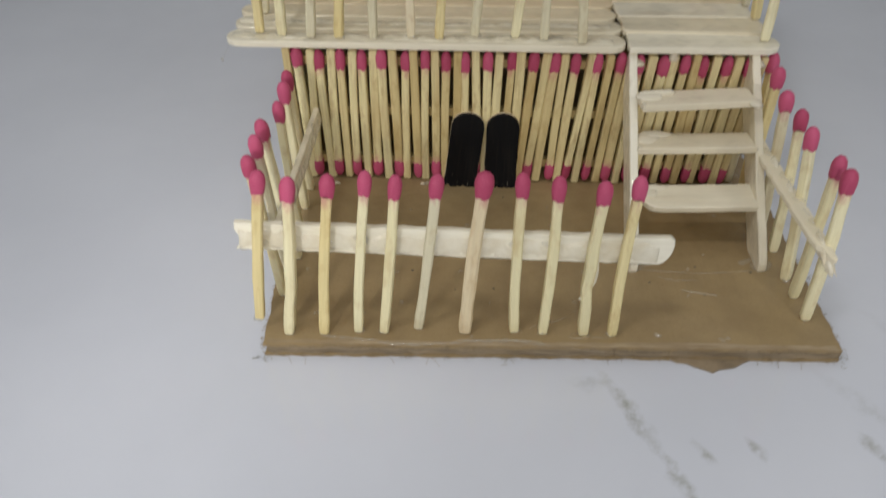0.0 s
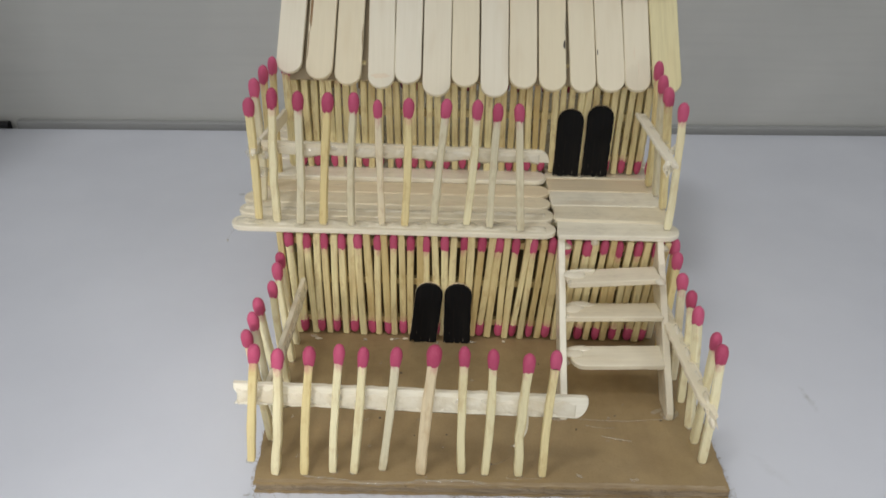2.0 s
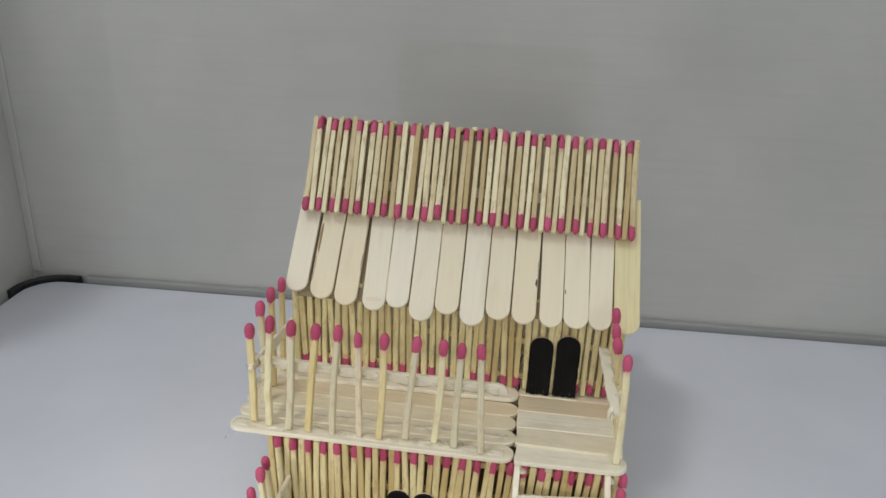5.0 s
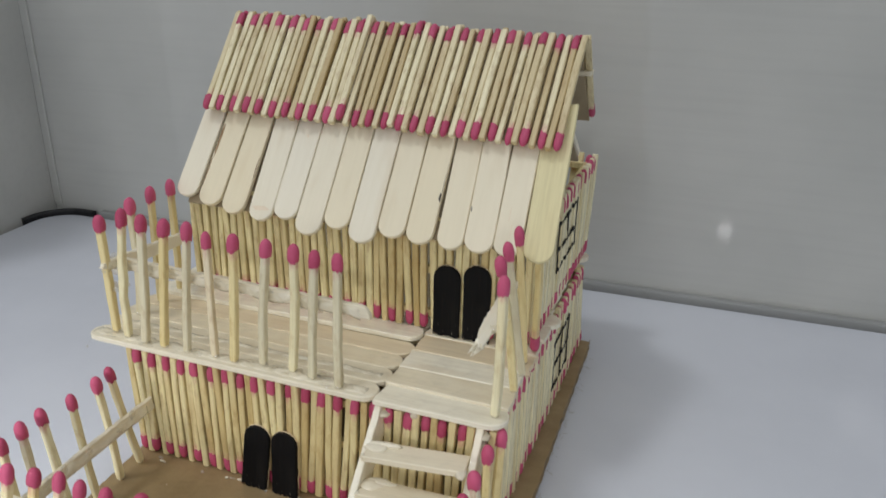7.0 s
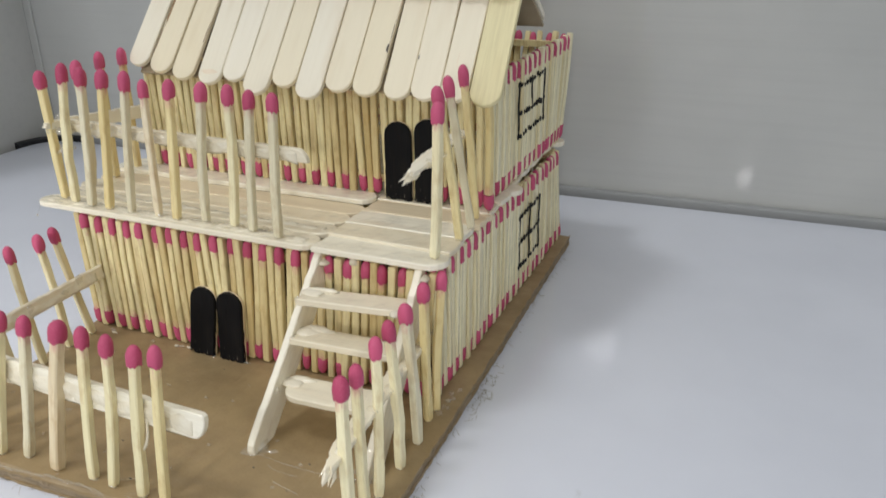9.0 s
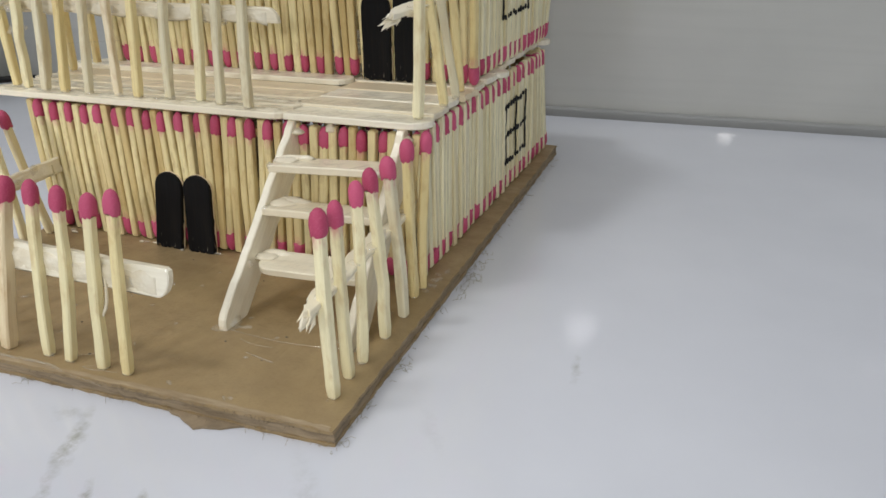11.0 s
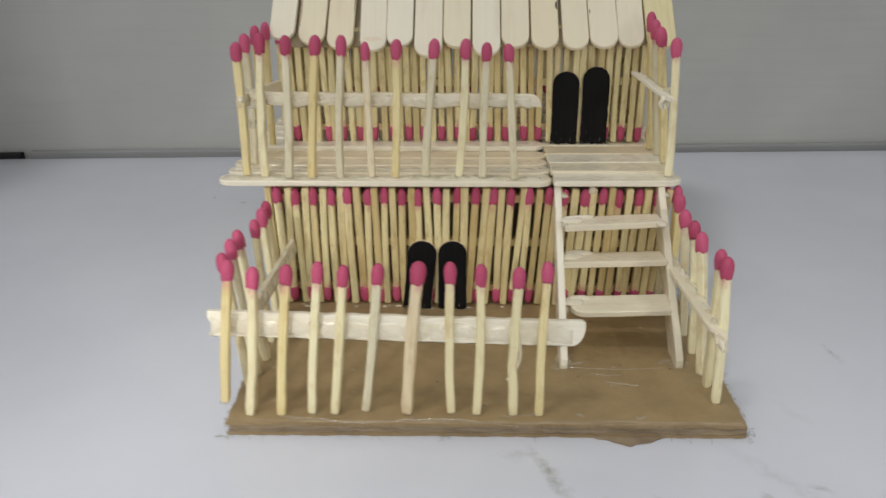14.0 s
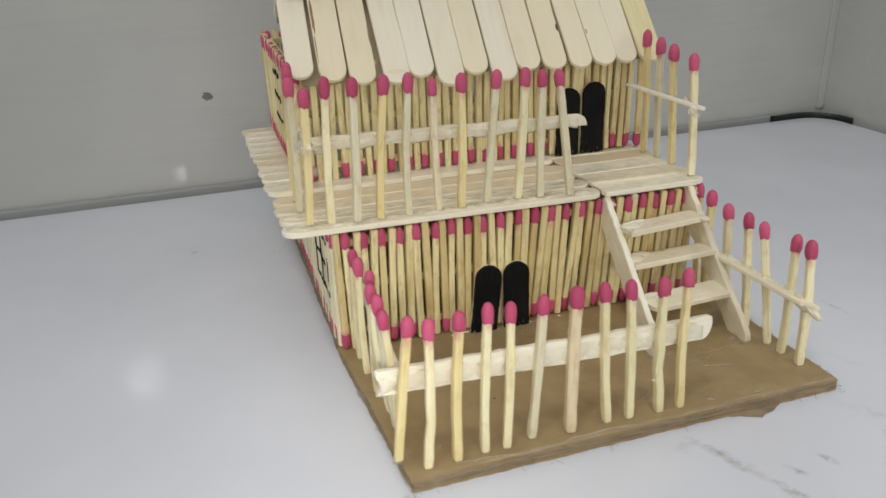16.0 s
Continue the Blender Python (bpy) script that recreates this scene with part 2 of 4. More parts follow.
bend.inputs[2].default_value = (-0.003, -0.003, 0.0)
grit = noise_of(nt, placed(nt), 420.0, 4.0, 0.65)
cloud = noise_of(nt, placed(nt), 14.0, 4.0)
tone = mixed(nt, ramp(nt, cloud, 0.35, 0.7), (0.695, 0.715, 0.78, 1), (0.645, 0.665, 0.73, 1))
for cx, cy, rx, ry, turn, depth in SMUDGES:
    spot = placed(nt, (cx / 1000, cy / 1000, 0), (0, 0, radians(turn)), (rx / 1000, ry / 1000, 1), "TEXTURE", bend.outputs[0])
    far = nt.nodes.new("ShaderNodeVectorMath")
    far.operation = "LENGTH"
    nt.links.new(spot, far.inputs[0])
    mask = nt.nodes.new("ShaderNodeMath")
    mask.operation = "MULTIPLY"
    nt.links.new(ramp(nt, far.outputs["Value"], 1.1, 0.15, 0.0, depth), mask.inputs[0])
    nt.links.new(ramp(nt, grit, 0.32, 0.68), mask.inputs[1])
    tone = mixed(nt, mask.outputs[0], tone, (0.27, 0.27, 0.23, 1))
nt.links.new(tone, bsdf.inputs["Base Color"])
nt.links.new(ramp(nt, cloud, 0.3, 0.7, 0.055, 0.085), bsdf.inputs["Roughness"])
bsdf.inputs["Specular IOR Level"].default_value = 0.5
bump(nt, bsdf, noise_of(nt, placed(nt), 90.0, 2.0), 0.012, 0.0006)

WALL, nt, bsdf = material("glossy_grey_panel")
lines = noise_of(nt, placed(nt, size=(0.05, 1, 1)), 260.0, 3.0)
cloud = noise_of(nt, placed(nt), 9.0, 4.0)
tone = mixed(nt, ramp(nt, cloud, 0.35, 0.68), (0.60, 0.60, 0.575, 1), (0.53, 0.535, 0.515, 1))
tone = mixed(nt, ramp(nt, lines, 0.45, 0.75, 0.0, 0.22), tone, (0.47, 0.47, 0.455, 1))
nt.links.new(tone, bsdf.inputs["Base Color"])
bsdf.inputs["Roughness"].default_value = 0.025
bsdf.inputs["Specular IOR Level"].default_value = 0.5
bump(nt, bsdf, lines, 0.006, 0.0006)

GREY_STRIP, nt, bsdf = material("grey_strip")
cloud = noise_of(nt, placed(nt, size=(0.2, 1, 1)), 120.0, 3.0)
nt.links.new(mixed(nt, cloud, (0.30, 0.305, 0.30, 1), (0.37, 0.375, 0.37, 1)), bsdf.inputs["Base Color"])
bsdf.inputs["Roughness"].default_value = 0.6

SCUFF, nt, bsdf = material("pale_scuff")
bsdf.inputs["Base Color"].default_value = (0.22, 0.215, 0.20, 1)
bsdf.inputs["Roughness"].default_value = 0.9

DIRT, nt, bsdf = material("dark_knot")
bsdf.inputs["Base Color"].default_value = (0.10, 0.085, 0.065, 1)
bsdf.inputs["Roughness"].default_value = 0.9

BURN, nt, bsdf = material("burnt_wood")
char = noise_of(nt, placed(nt, size=(0.15, 1, 1)), 900.0, 3.0)
nt.links.new(mixed(nt, char, (0.20, 0.115, 0.05, 1), (0.42, 0.28, 0.15, 1)), bsdf.inputs["Base Color"])
bsdf.inputs["Roughness"].default_value = 0.8

BLUSH, nt, bsdf = material("stained_wood")
char = noise_of(nt, placed(nt), 700.0, 3.0)
nt.links.new(mixed(nt, char, (0.82, 0.68, 0.50, 1), (0.88, 0.78, 0.60, 1)), bsdf.inputs["Base Color"])
bsdf.inputs["Roughness"].default_value = 0.7

FLUFF, nt, bsdf = material("grey_fluff")
nt.links.new(mixed(nt, noise_of(nt, placed(nt), 400.0, 2.0), (0.22, 0.21, 0.17, 1), (0.45, 0.42, 0.34, 1)), bsdf.inputs["Base Color"])
bsdf.inputs["Roughness"].default_value = 0.95

FLOOR, nt, bsdf = material("grey_floor_tile")
cloud = noise_of(nt, placed(nt), 6.0, 4.0)
nt.links.new(mixed(nt, cloud, (0.36, 0.35, 0.33, 1), (0.46, 0.45, 0.43, 1)), bsdf.inputs["Base Color"])
bsdf.inputs["Roughness"].default_value = 0.4


# ---- mesh helpers (sizes in millimetres) ----
MM = 0.001


def mesh_of(bm, name, mats, smooth=False):
    me = bpy.data.meshes.new(name)
    bmesh.ops.recalc_face_normals(bm, faces=bm.faces[:])
    if smooth:
        for f in bm.faces:
            f.smooth = True
    bm.to_mesh(me)
    bm.free()
    for m in mats:
        me.materials.append(m)
    return me


def part(name, bm, mat, parent, label="", smooth=False):
    """One mesh object under a thing or a part."""
    ob = new(name, bm if isinstance(bm, bpy.types.Mesh) else mesh_of(bm, name, [mat], smooth))
    ob.parent = parent
    return tagged(ob, label)


def box(bm, lo, hi, bevel=0.0):
    """A box between two corners."""
    made = bmesh.ops.create_cube(bm, size=1.0)["verts"]
    for v in made:
        v.co = Vector(((lo[k] + hi[k]) / 2 + v.co[k] * (hi[k] - lo[k]) for k in range(3))) * MM
    if bevel:
        edges = list({e for v in made for e in v.link_edges})
        bmesh.ops.bevel(bm, geom=edges, offset=bevel * MM, segments=2, affect="EDGES", profile=0.6)


def stick_mesh(name, length, width, thick, mats, round_a=True, round_b=True, seed=0, fray=0.0, wave=0.07, teeth=5):
    """A flat craft stick along x from 0 to length, centred on y and z, with round or cut ends and soft edges."""
    rng = random.Random(seed)
    half = width / 2
    outline = []
    if round_b == "hook":
        for k in range(10):
            a = math.pi / 2 * k / 9
            outline.append((length - width * 1.1 + width * 1.1 * math.cos(a) ** 0.8, -half + width * math.sin(a)))
    elif round_b == "heel":
        for k in range(8):
            a = -math.pi / 2 + math.pi / 2 * k / 7
            outline.append((length - width * 0.5 + width * 0.5 * math.cos(a), half - 1.6 + (width - 1.6) * math.sin(a)))
        outline += [(length - 0.2, half - 0.4), (length - 1.0, half + 0.1), (length - 2.2, half + 0.15)]
    elif round_b:
        for k in range(9):
            a = -math.pi / 2 + math.pi * k / 8
            outline.append((length - half * 0.92 + half * 0.92 * math.cos(a), half * math.sin(a)))
    else:
        for k in range(teeth):
            outline.append((length + rng.uniform(-fray, fray), -half + width * k / (teeth - 1)))
    steps = 5 if wave < 0.1 else int(length / 2.5)
    gap_a, gap_b = (9.6 if round_a == "splinter" else width * 0.5 if round_a else 0.6), (width * 1.15 if round_b else 0.6)
    sides = [gap_a + (length - gap_a - gap_b) * k / steps for k in range(1, steps)]
    for x in sides[::-1]:
        outline.append((x, half + rng.uniform(-wave, wave)))
    if round_a == "splinter":
        for x, y in ((9.0, 0.95), (5.5, 0.7), (4.6, 0.35), (1.2, 0.1), (0.0, -0.2), (1.0, -0.42), (0.4, -0.7), (3.4, -0.85)):
            outline.append((x + rng.uniform(-0.3, 0.3), half * y))
    elif round_a:
        for k in range(9):
            a = math.pi / 2 + math.pi * k / 8
            outline.append((half * 0.92 + half * 0.92 * math.cos(a), half * math.sin(a)))
    else:
        for k in range(teeth):
            outline.append((rng.uniform(-fray, fray), half - width * k / (teeth - 1)))
    for x in sides:
        outline.append((x, -half + rng.uniform(-wave, wave)))
    bm = bmesh.new()
    cx = length / 2
    rings = []
    for z, inset in ((-thick / 2, 0.28), (-thick / 2 + 0.28, 0.0), (thick / 2 - 0.28, 0.0), (thick / 2, 0.28)):
        ring = []
        for x, y in outline:
            ix = x + (inset if x < cx else -inset) * (1 if abs(x - cx) > cx - half else 0)
            iy = y * (1 - inset / half)
            ring.append(bm.verts.new(Vector((ix, iy, z)) * MM))
        rings.append(ring)
    n = len(outline)
    for a, b in zip(rings, rings[1:]):
        for k in range(n):
            bm.faces.new((a[k], a[(k + 1) % n], b[(k + 1) % n], b[k]))
    bm.faces.new(rings[0][::-1])
    bm.faces.new(rings[-1])
    return mesh_of(bm, name, mats)


MATCH = 43.5


def match_mesh(seed, fat=1.0, knob=1.0, stick=MATCH_WOOD):
    """A match along z: square wooden stick, slightly bent, with a drop-shaped head at the top."""
    rng = random.Random(seed)
    bm = bmesh.new()
    w = 1.22 * fat
    bow = (rng.uniform(-0.8, 0.8), rng.uniform(-0.5, 0.5)) if knob == 1.0 else (rng.uniform(-0.3, 0.3), rng.uniform(-0.2, 0.2))
    kink = rng.uniform(-0.35, 0.35)
    rings = []
    drift = 0.0
    for z in (0.0, 0.5, 3.0, 8.0, 14.0, 20.0, 26.0, 32.0, 37.9) if knob == 1.0 else (0.0, 0.35, 12.0, 25.0, 37.9):
        s = math.sin(math.pi * z / 38.8) + (kink if 10 < z < 15 else 0) + drift
        drift = rng.uniform(-0.22, 0.22) if 2 < z < 30 and knob == 1.0 else 0.0
        k = 0.70 if z == 0 else 0.93 if z == 0.5 else 0.96 if z > 37 else rng.uniform(0.93, 1.05)
        ring = []
        for x, y in ((-1, -0.72), (-0.72, -1), (0.72, -1), (1, -0.72), (1, 0.72), (0.72, 1), (-0.72, 1), (-1, 0.72)):
            ring.append(bm.verts.new(Vector((x * w * k * rng.uniform(0.95, 1.04) + bow[0] * s, y * w * k * rng.uniform(0.95, 1.04) + bow[1] * s, z)) * MM))
        rings.append(ring)
    for a, b in zip(rings, rings[1:]):
        for k in range(8):
            bm.faces.new((a[k], a[(k + 1) % 8], b[(k + 1) % 8], b[k]))
    bm.faces.new(rings[0][::-1])
    swell = knob * rng.uniform(0.94, 1.05) * (1.0 + (fat - 1.0) * 0.7)
    rings = []
    slant = rng.uniform(-0.5, 0.5)
    drip = [rng.uniform(-0.55, 0.30) for _ in range(16)]
    for z, r, square in ((37.7, w + 0.02, 1.0), (37.9, w + 0.22, 0.9), (38.8, 1.62 * swell, 0.6), (40.0, 1.80 * swell, 0.3), (41.3, 1.78 * swell, 0.15), (42.4, 1.46 * swell, 0.05), (43.1, 0.92 * swell, 0.0), (43.4, 0.36, 0.0)):
        ring = []
        for k in range(16):
            a = 2 * math.pi * k / 16
            c, d = math.cos(a), math.sin(a)
            q = r * ((1 - square) + square * min(1.28, 1.0 / max(abs(c), abs(d)))) * rng.uniform(0.98, 1.02)
            ring.append(bm.verts.new(Vector((q * c, q * d, z + (slant * c * (39.5 - z) / 2.5 + drip[k] * (39.5 - z) / 1.8 if z < 39 else 0) + rng.uniform(-0.06, 0.06))) * MM))
        rings.append(ring)
    for a, b in zip(rings, rings[1:]):
        for k in range(16):
            f = bm.faces.new((a[k], a[(k + 1) % 16], b[(k + 1) % 16], b[k]))
            f.material_index, f.smooth = 1, True
    f = bm.faces.new(rings[-1])
    f.material_index = 1
    return mesh_of(bm, "matchstick", [stick, HEAD])


POSTS = {kind: [match_mesh(k, stick=mat) for k in range(5 * n, 5 * n + 4)] for n, (kind, mat) in enumerate(POST_WOODS.items())}
MATCHES = [me for kind in ("pale", "pale", "yellow", "grey") for me in POSTS[kind]]
WALL_MATCHES = [match_mesh(k, 1.0, 0.88) for k in range(20, 30)]
GLUED_MATCHES = [match_mesh(k, 1.02, 0.84, GLUED_MATCH) for k in range(50, 58)]
ROOF_MATCHES = [match_mesh(k, 0.93, 0.86, ROOF_WOOD) for k in range(60, 70)]
FAT_MATCH = match_mesh(40, 1.35, stick=POST_WOODS["tan"])
rng = random.Random(7)


def put(name, me, parent, m, label=""):
    ob = new(name, me)
    ob.parent = parent
    ob.matrix_basis = m
    return tagged(ob, label)


def match(parent, foot, tip, me=None, label=""):
    """A match from its bare end to the tip of its head."""
    a, b = Vector(foot), Vector(tip)
    way = b - a
    turn = way.to_track_quat("Z", "Y").to_matrix().to_4x4()
    fat = rng.uniform(0.9, 1.08)
    size = Matrix.Diagonal((fat, fat, way.length / MATCH, 1))
    return put("matchstick", me or rng.choice(MATCHES), parent, Matrix.Translation(a * MM) @ turn @ Matrix.Rotation(rng.choice((0, 1, 2, 3)) * math.pi / 2 + rng.uniform(-0.12, 0.12), 4, "Z") @ size, label)


def along(a, b, normal=(0, 0, 1), shift=0.0):
    """A pose at a whose x axis points to b and whose z axis leans to the normal."""
    x = (Vector(b) - Vector(a)).normalized()
    z = (Vector(normal) - x * Vector(normal).dot(x)).normalized()
    y = z.cross(x)
    m = Matrix((x, y, z)).transposed().to_4x4()
    return Matrix.Translation((Vector(a) + z * shift) * MM) @ m


def blob_mesh(seed, mat):
    """A drop of set glue, lying flat."""
    r = random.Random(seed)
    bm = bmesh.new()
    bmesh.ops.create_icosphere(bm, subdivisions=2, radius=1.0)
    off = Vector((r.uniform(0, 50), r.uniform(0, 50), r.uniform(0, 50)))
    for v in bm.verts:
        v.co *= 1.0 + 0.35 * noise.noise(v.co * 1.3 + off)
        v.co.z = max(v.co.z, -0.35)
        v.co *= MM
    return mesh_of(bm, "glue_drop", [mat], True)


BLOBS = [blob_mesh(k, GLUE) for k in range(4)]
LUMPS = [blob_mesh(k, MILKY) for k in range(10, 14)]


def bmesh_ball():
    bm = bmesh.new()
    bmesh.ops.create_icosphere(bm, subdivisions=1, radius=MM)
    return bm


def glue(parent, at, size=(1.6, 1.2, 0.6), turn=0.0, tilt=0.0, kinds=None):
    return put("glue_drop", rng.choice(kinds or BLOBS), parent, Matrix.Translation(Vector(at) * MM) @ Euler((tilt, 0, turn)).to_matrix().to_4x4() @ Matrix.Diagonal((*size, 1)), "")


def glue_coat(rail, length, width, thick, seed, spill=0.0, start=1.5):
    """A lumpy layer of set glue over the face of a rail, running over its lower edge here and there."""
    r = random.Random(seed)
    off = Vector((r.uniform(0, 90), r.uniform(0, 90), 0))
    bm = bmesh.new()
    n, m = int(length / 1.1), 7
    rows = []
    for i in range(n + 1):
        x = start + (length - start - 3.5) * i / n
        run = noise.noise(Vector((x * 0.11, 0, 7)) + off)
        lo = -width * 0.5 - spill * max(0.0, run * 1.6 + 0.1)
        hi = width * (0.36 + 0.22 * noise.noise(Vector((x * 0.16, 5, 3)) + off))
        row = []
        for j in range(m):
            f = j / (m - 1)
            y = lo + (hi - lo) * f
            lump = max(0.0, noise.noise(Vector((x * 0.30, y * 0.42, 0)) + off) * 1.1 + 0.28)
            row.append(bm.verts.new(Vector((x, y, thick / 2 - 0.35 + (0.42 + 0.75 * lump) * math.sin(math.pi * f) ** 0.6)) * MM))
        rows.append(row)
    for a, b in zip(rows, rows[1:]):
        for j in range(m - 1):
            bm.faces.new((a[j], b[j], b[j + 1], a[j + 1]))
        bm.faces.new((a[0], a[m - 1], b[m - 1], b[0]))
    for row in (rows[0], rows[-1]):
        bm.faces.new(row)
    return part("glue_coat", bm, MILKY, rail, "lumpy coat of milky glue", True)


def glue_string(parent, points, thick=0.16):
    cu = bpy.data.curves.new("glue_string", "CURVE")
    cu.dimensions, cu.bevel_depth, cu.bevel_resolution = "3D", thick * MM, 1
    sp = cu.splines.new("NURBS")
    sp.points.add(len(points) - 1)
    for p, c in zip(sp.points, points):
        p.co = (*(Vector(c) * MM), 1)
    sp.use_endpoint_u, sp.order_u = True, 3
    cu.materials.append(GLUE)
    ob = new("glue_string", cu)
    ob.parent = parent
    return ob


# ---- the setting ----
def wall_box(name, lo, hi, mat, label):
    bm = bmesh.new()
    box(bm, lo, hi)
    return tagged(part(name, bm, mat, None), label, "wall", kind="structure")


wall_box("wall_back", (-330, 288, -760), (500, 330, 420), WALL, "smooth glossy light grey wall panel behind the table")
wall_box("wall_left", (-330, 150, -760), (-238, 288, 300), WALL, "smooth glossy light grey side wall panel")
wall_box("wall_right", (410, -900, -760), (500, 288, 420), WALL, "smooth glossy light grey side wall panel")
bm = bmesh.new()
box(bm, (-330, -900, -790), (500, 330, -760))
tagged(part("floor", bm, FLOOR, None), "plain grey floor below the table", "floor", kind="structure")
for x, sx, top in ((-238, 1, 300), (410, -1, 420)):
    bm = bmesh.new()
    box(bm, (min(x, x + 6 * sx), 286.4, 4), (max(x, x + 6 * sx), 288, top), 0.7)
    tagged(part("trim", bm, WALL, None), "pale corner bead where two wall panels meet", "trim", kind="structure")

# low, dull grey strip along the line between tabletop and back wall
bm = bmesh.new()
box(bm, (-198, 283.2, -6), (360, 287.9, 3.8), 1.1)
tagged(part("trim", bm, GREY_STRIP, None), "dull grey strip between the table and the wall panel", "trim", kind="structure")

# table with rounded corners and black rubber bumpers at its back corners
table = tagged(new("table"), "white glossy laminate table with grey smudges on its top", "table")
bm = bmesh.new()
outline = []
for cx, cy, a0 in ((383, 260, 0), (-212, 260, 90), (-212, -560, 180), (383, -560, 270)):
    for k in range(7):
        a = radians(a0 + 15 * k)
        outline.append((cx + 22 * math.cos(a), cy + 22 * math.sin(a)))
top = [bm.verts.new(Vector((x, y, 0)) * MM) for x, y in outline]
face = bm.faces.new(top)
low = bmesh.ops.extrude_face_region(bm, geom=[face])["geom"]
bmesh.ops.translate(bm, verts=[g for g in low if isinstance(g, bmesh.types.BMVert)], vec=(0, 0, -28 * MM))
rim = [e for e in bm.edges if all(abs(v.co.z) < 1e-6 for v in e.verts)]
bmesh.ops.bevel(bm, geom=rim, offset=1.2 * MM, segments=2, affect="EDGES")
part("tabletop", bm, TABLE, table)
for x, y in ((-200, 250), (374, 250), (-200, -540), (374, -540)):
    bm = bmesh.new()
    box(bm, (x - 20, y - 20, -760), (x + 20, y + 20, -28), 2)
    part("leg", bm, BLACK, table)
for cx, sx, first in ((-212, -1, -203), (383, 1, 363)):
    bm = bmesh.new()
    rows = []
    pts = [(first, 282.5)] + [(cx + 22.5 * sx * math.sin(radians(a)), 260 + 22.5 * math.cos(radians(a))) for a in range(0, 91, 15)] + [(cx + 22.5 * sx, 256)]
    mid = Vector((cx, 255))
    for x, y in pts:
        d = (Vector((x, y)) - mid).normalized() * 3.0
        rows.append([bm.verts.new(Vector((px, py, pz)) * MM) for px, py, pz in ((x, y, -20), (x, y, 2.2), (x + d.x * 0.3, y + d.y * 0.3, 3.2), (x + d.x, y + d.y, 3.2), (x + d.x, y + d.y, -20))])
    for a, b in zip(rows, rows[1:]):
        for k in range(5):
            bm.faces.new((a[k], a[(k + 1) % 5], b[(k + 1) % 5], b[k]))
    bm.faces.new(rows[0])
    bm.faces.new(rows[-1])
    part("corner_bumper", bm, BLACK, table, "black rubber corner bumper")

# ---- the match house ----
house = tagged(new("matchstick_house"), "two-storey model house of pink-headed matchsticks and craft sticks on brown cardboard", "model house")
TURN = Matrix.Rotation(radians(-2.4), 4, "Z")
house.matrix_basis = TURN
BACK = TURN.inverted()


def local(x, y, z):
    """From the table's axes to the house's own, in millimetres."""
    return tuple(BACK @ Vector((x, y, z)))


# cardboard base: two liners and a darker, frayed core
def board(corners, z0, z1, ragged, seed):
    r = random.Random(seed)
    bm = bmesh.new()
    pts = []
    for (ax, ay), (bx, by) in zip(corners, corners[1:] + corners[:1]):
        n = max(2, int(math.hypot(bx - ax, by - ay) / 2.2))
        for k in range(n):
            f = k / n
            pts.append((ax + (bx - ax) * f + r.uniform(-ragged, ragged), ay + (by - ay) * f + r.uniform(-ragged, ragged)))
    lo = [bm.verts.new(Vector(local(x, y, z0)) * MM) for x, y in pts]
    hi = [bm.verts.new(Vector(local(x, y, z1)) * MM) for x, y in pts]
    n = len(pts)
    bm.faces.new(lo[::-1])
    bm.faces.new(hi)
    for k in range(n):
        bm.faces.new((lo[k], lo[(k + 1) % n], hi[(k + 1) % n], hi[k]))
    return bm


OUTER = [(0, 0), (142.4, -2.4), (145.8, 214.6), (2.6, 217), (-2.4, 75)]
base = part("base_board", board(OUTER, 3.2, 4.0, 0.30, 1), CARD, house, "brown corrugated cardboard base with a torn edge")
part("core", board([(x + (0.25 if x < 70 else -0.25), y + (0.25 if y < 70 else -0.25)) for x, y in OUTER], 0.85, 3.2, 0.30, 2), CARD_EDGE, base)
part("liner", board(OUTER, 0.05, 0.85, 0.22, 3), CARD, base)
part("torn_flap", board([(100, -1.0), (102.5, -2.7), (106, -4.0), (110.5, -5.9), (114, -5.0), (118, -3.4), (122, -1.5)], 0.1, 0.6, 0.35, 4), CARD_EDGE, base, "torn paper flap")
part("torn_rim", board([(0.6, 0.5), (30, -0.1), (70, -0.9), (110, -1.7), (141.6, -2.2), (141.4, -1.1), (110, 0.1), (70, 0.5), (30, 1.2), (0.8, 1.7)], 3.95, 4.14, 0.28, 6), RIM, base, "pale torn rim of the upper paper layer")


def wall_frame(name, a, b, z0, z1, label, tilt=(0, 0)):
    """Cross battens that hold one wall of matches; a and b: its ends on plan, at the battens' middle; tilt: how far its top stands off."""
    bm = bmesh.new()
    for f in (0.13, 0.53, 0.9):
        z = z0 + (z1 - z0) * f
        n = bmesh.ops.create_cube(bm, size=1.0)["verts"]
        d = Vector((b[0] - a[0], b[1] - a[1], 0))
        m = along((a[0] + tilt[0] * f, a[1] + tilt[1] * f, z), (b[0] + tilt[0] * f, b[1] + tilt[1] * f, z)) @ Matrix.Translation(Vector((d.length / 2, 0, 0)) * MM) @ Matrix.Diagonal((d.length * MM, 2.2 * MM, 2.6 * MM, 1))
        bmesh.ops.transform(bm, matrix=m, verts=n)
    return part(name, bm, MATCH_WOOD, house, label)


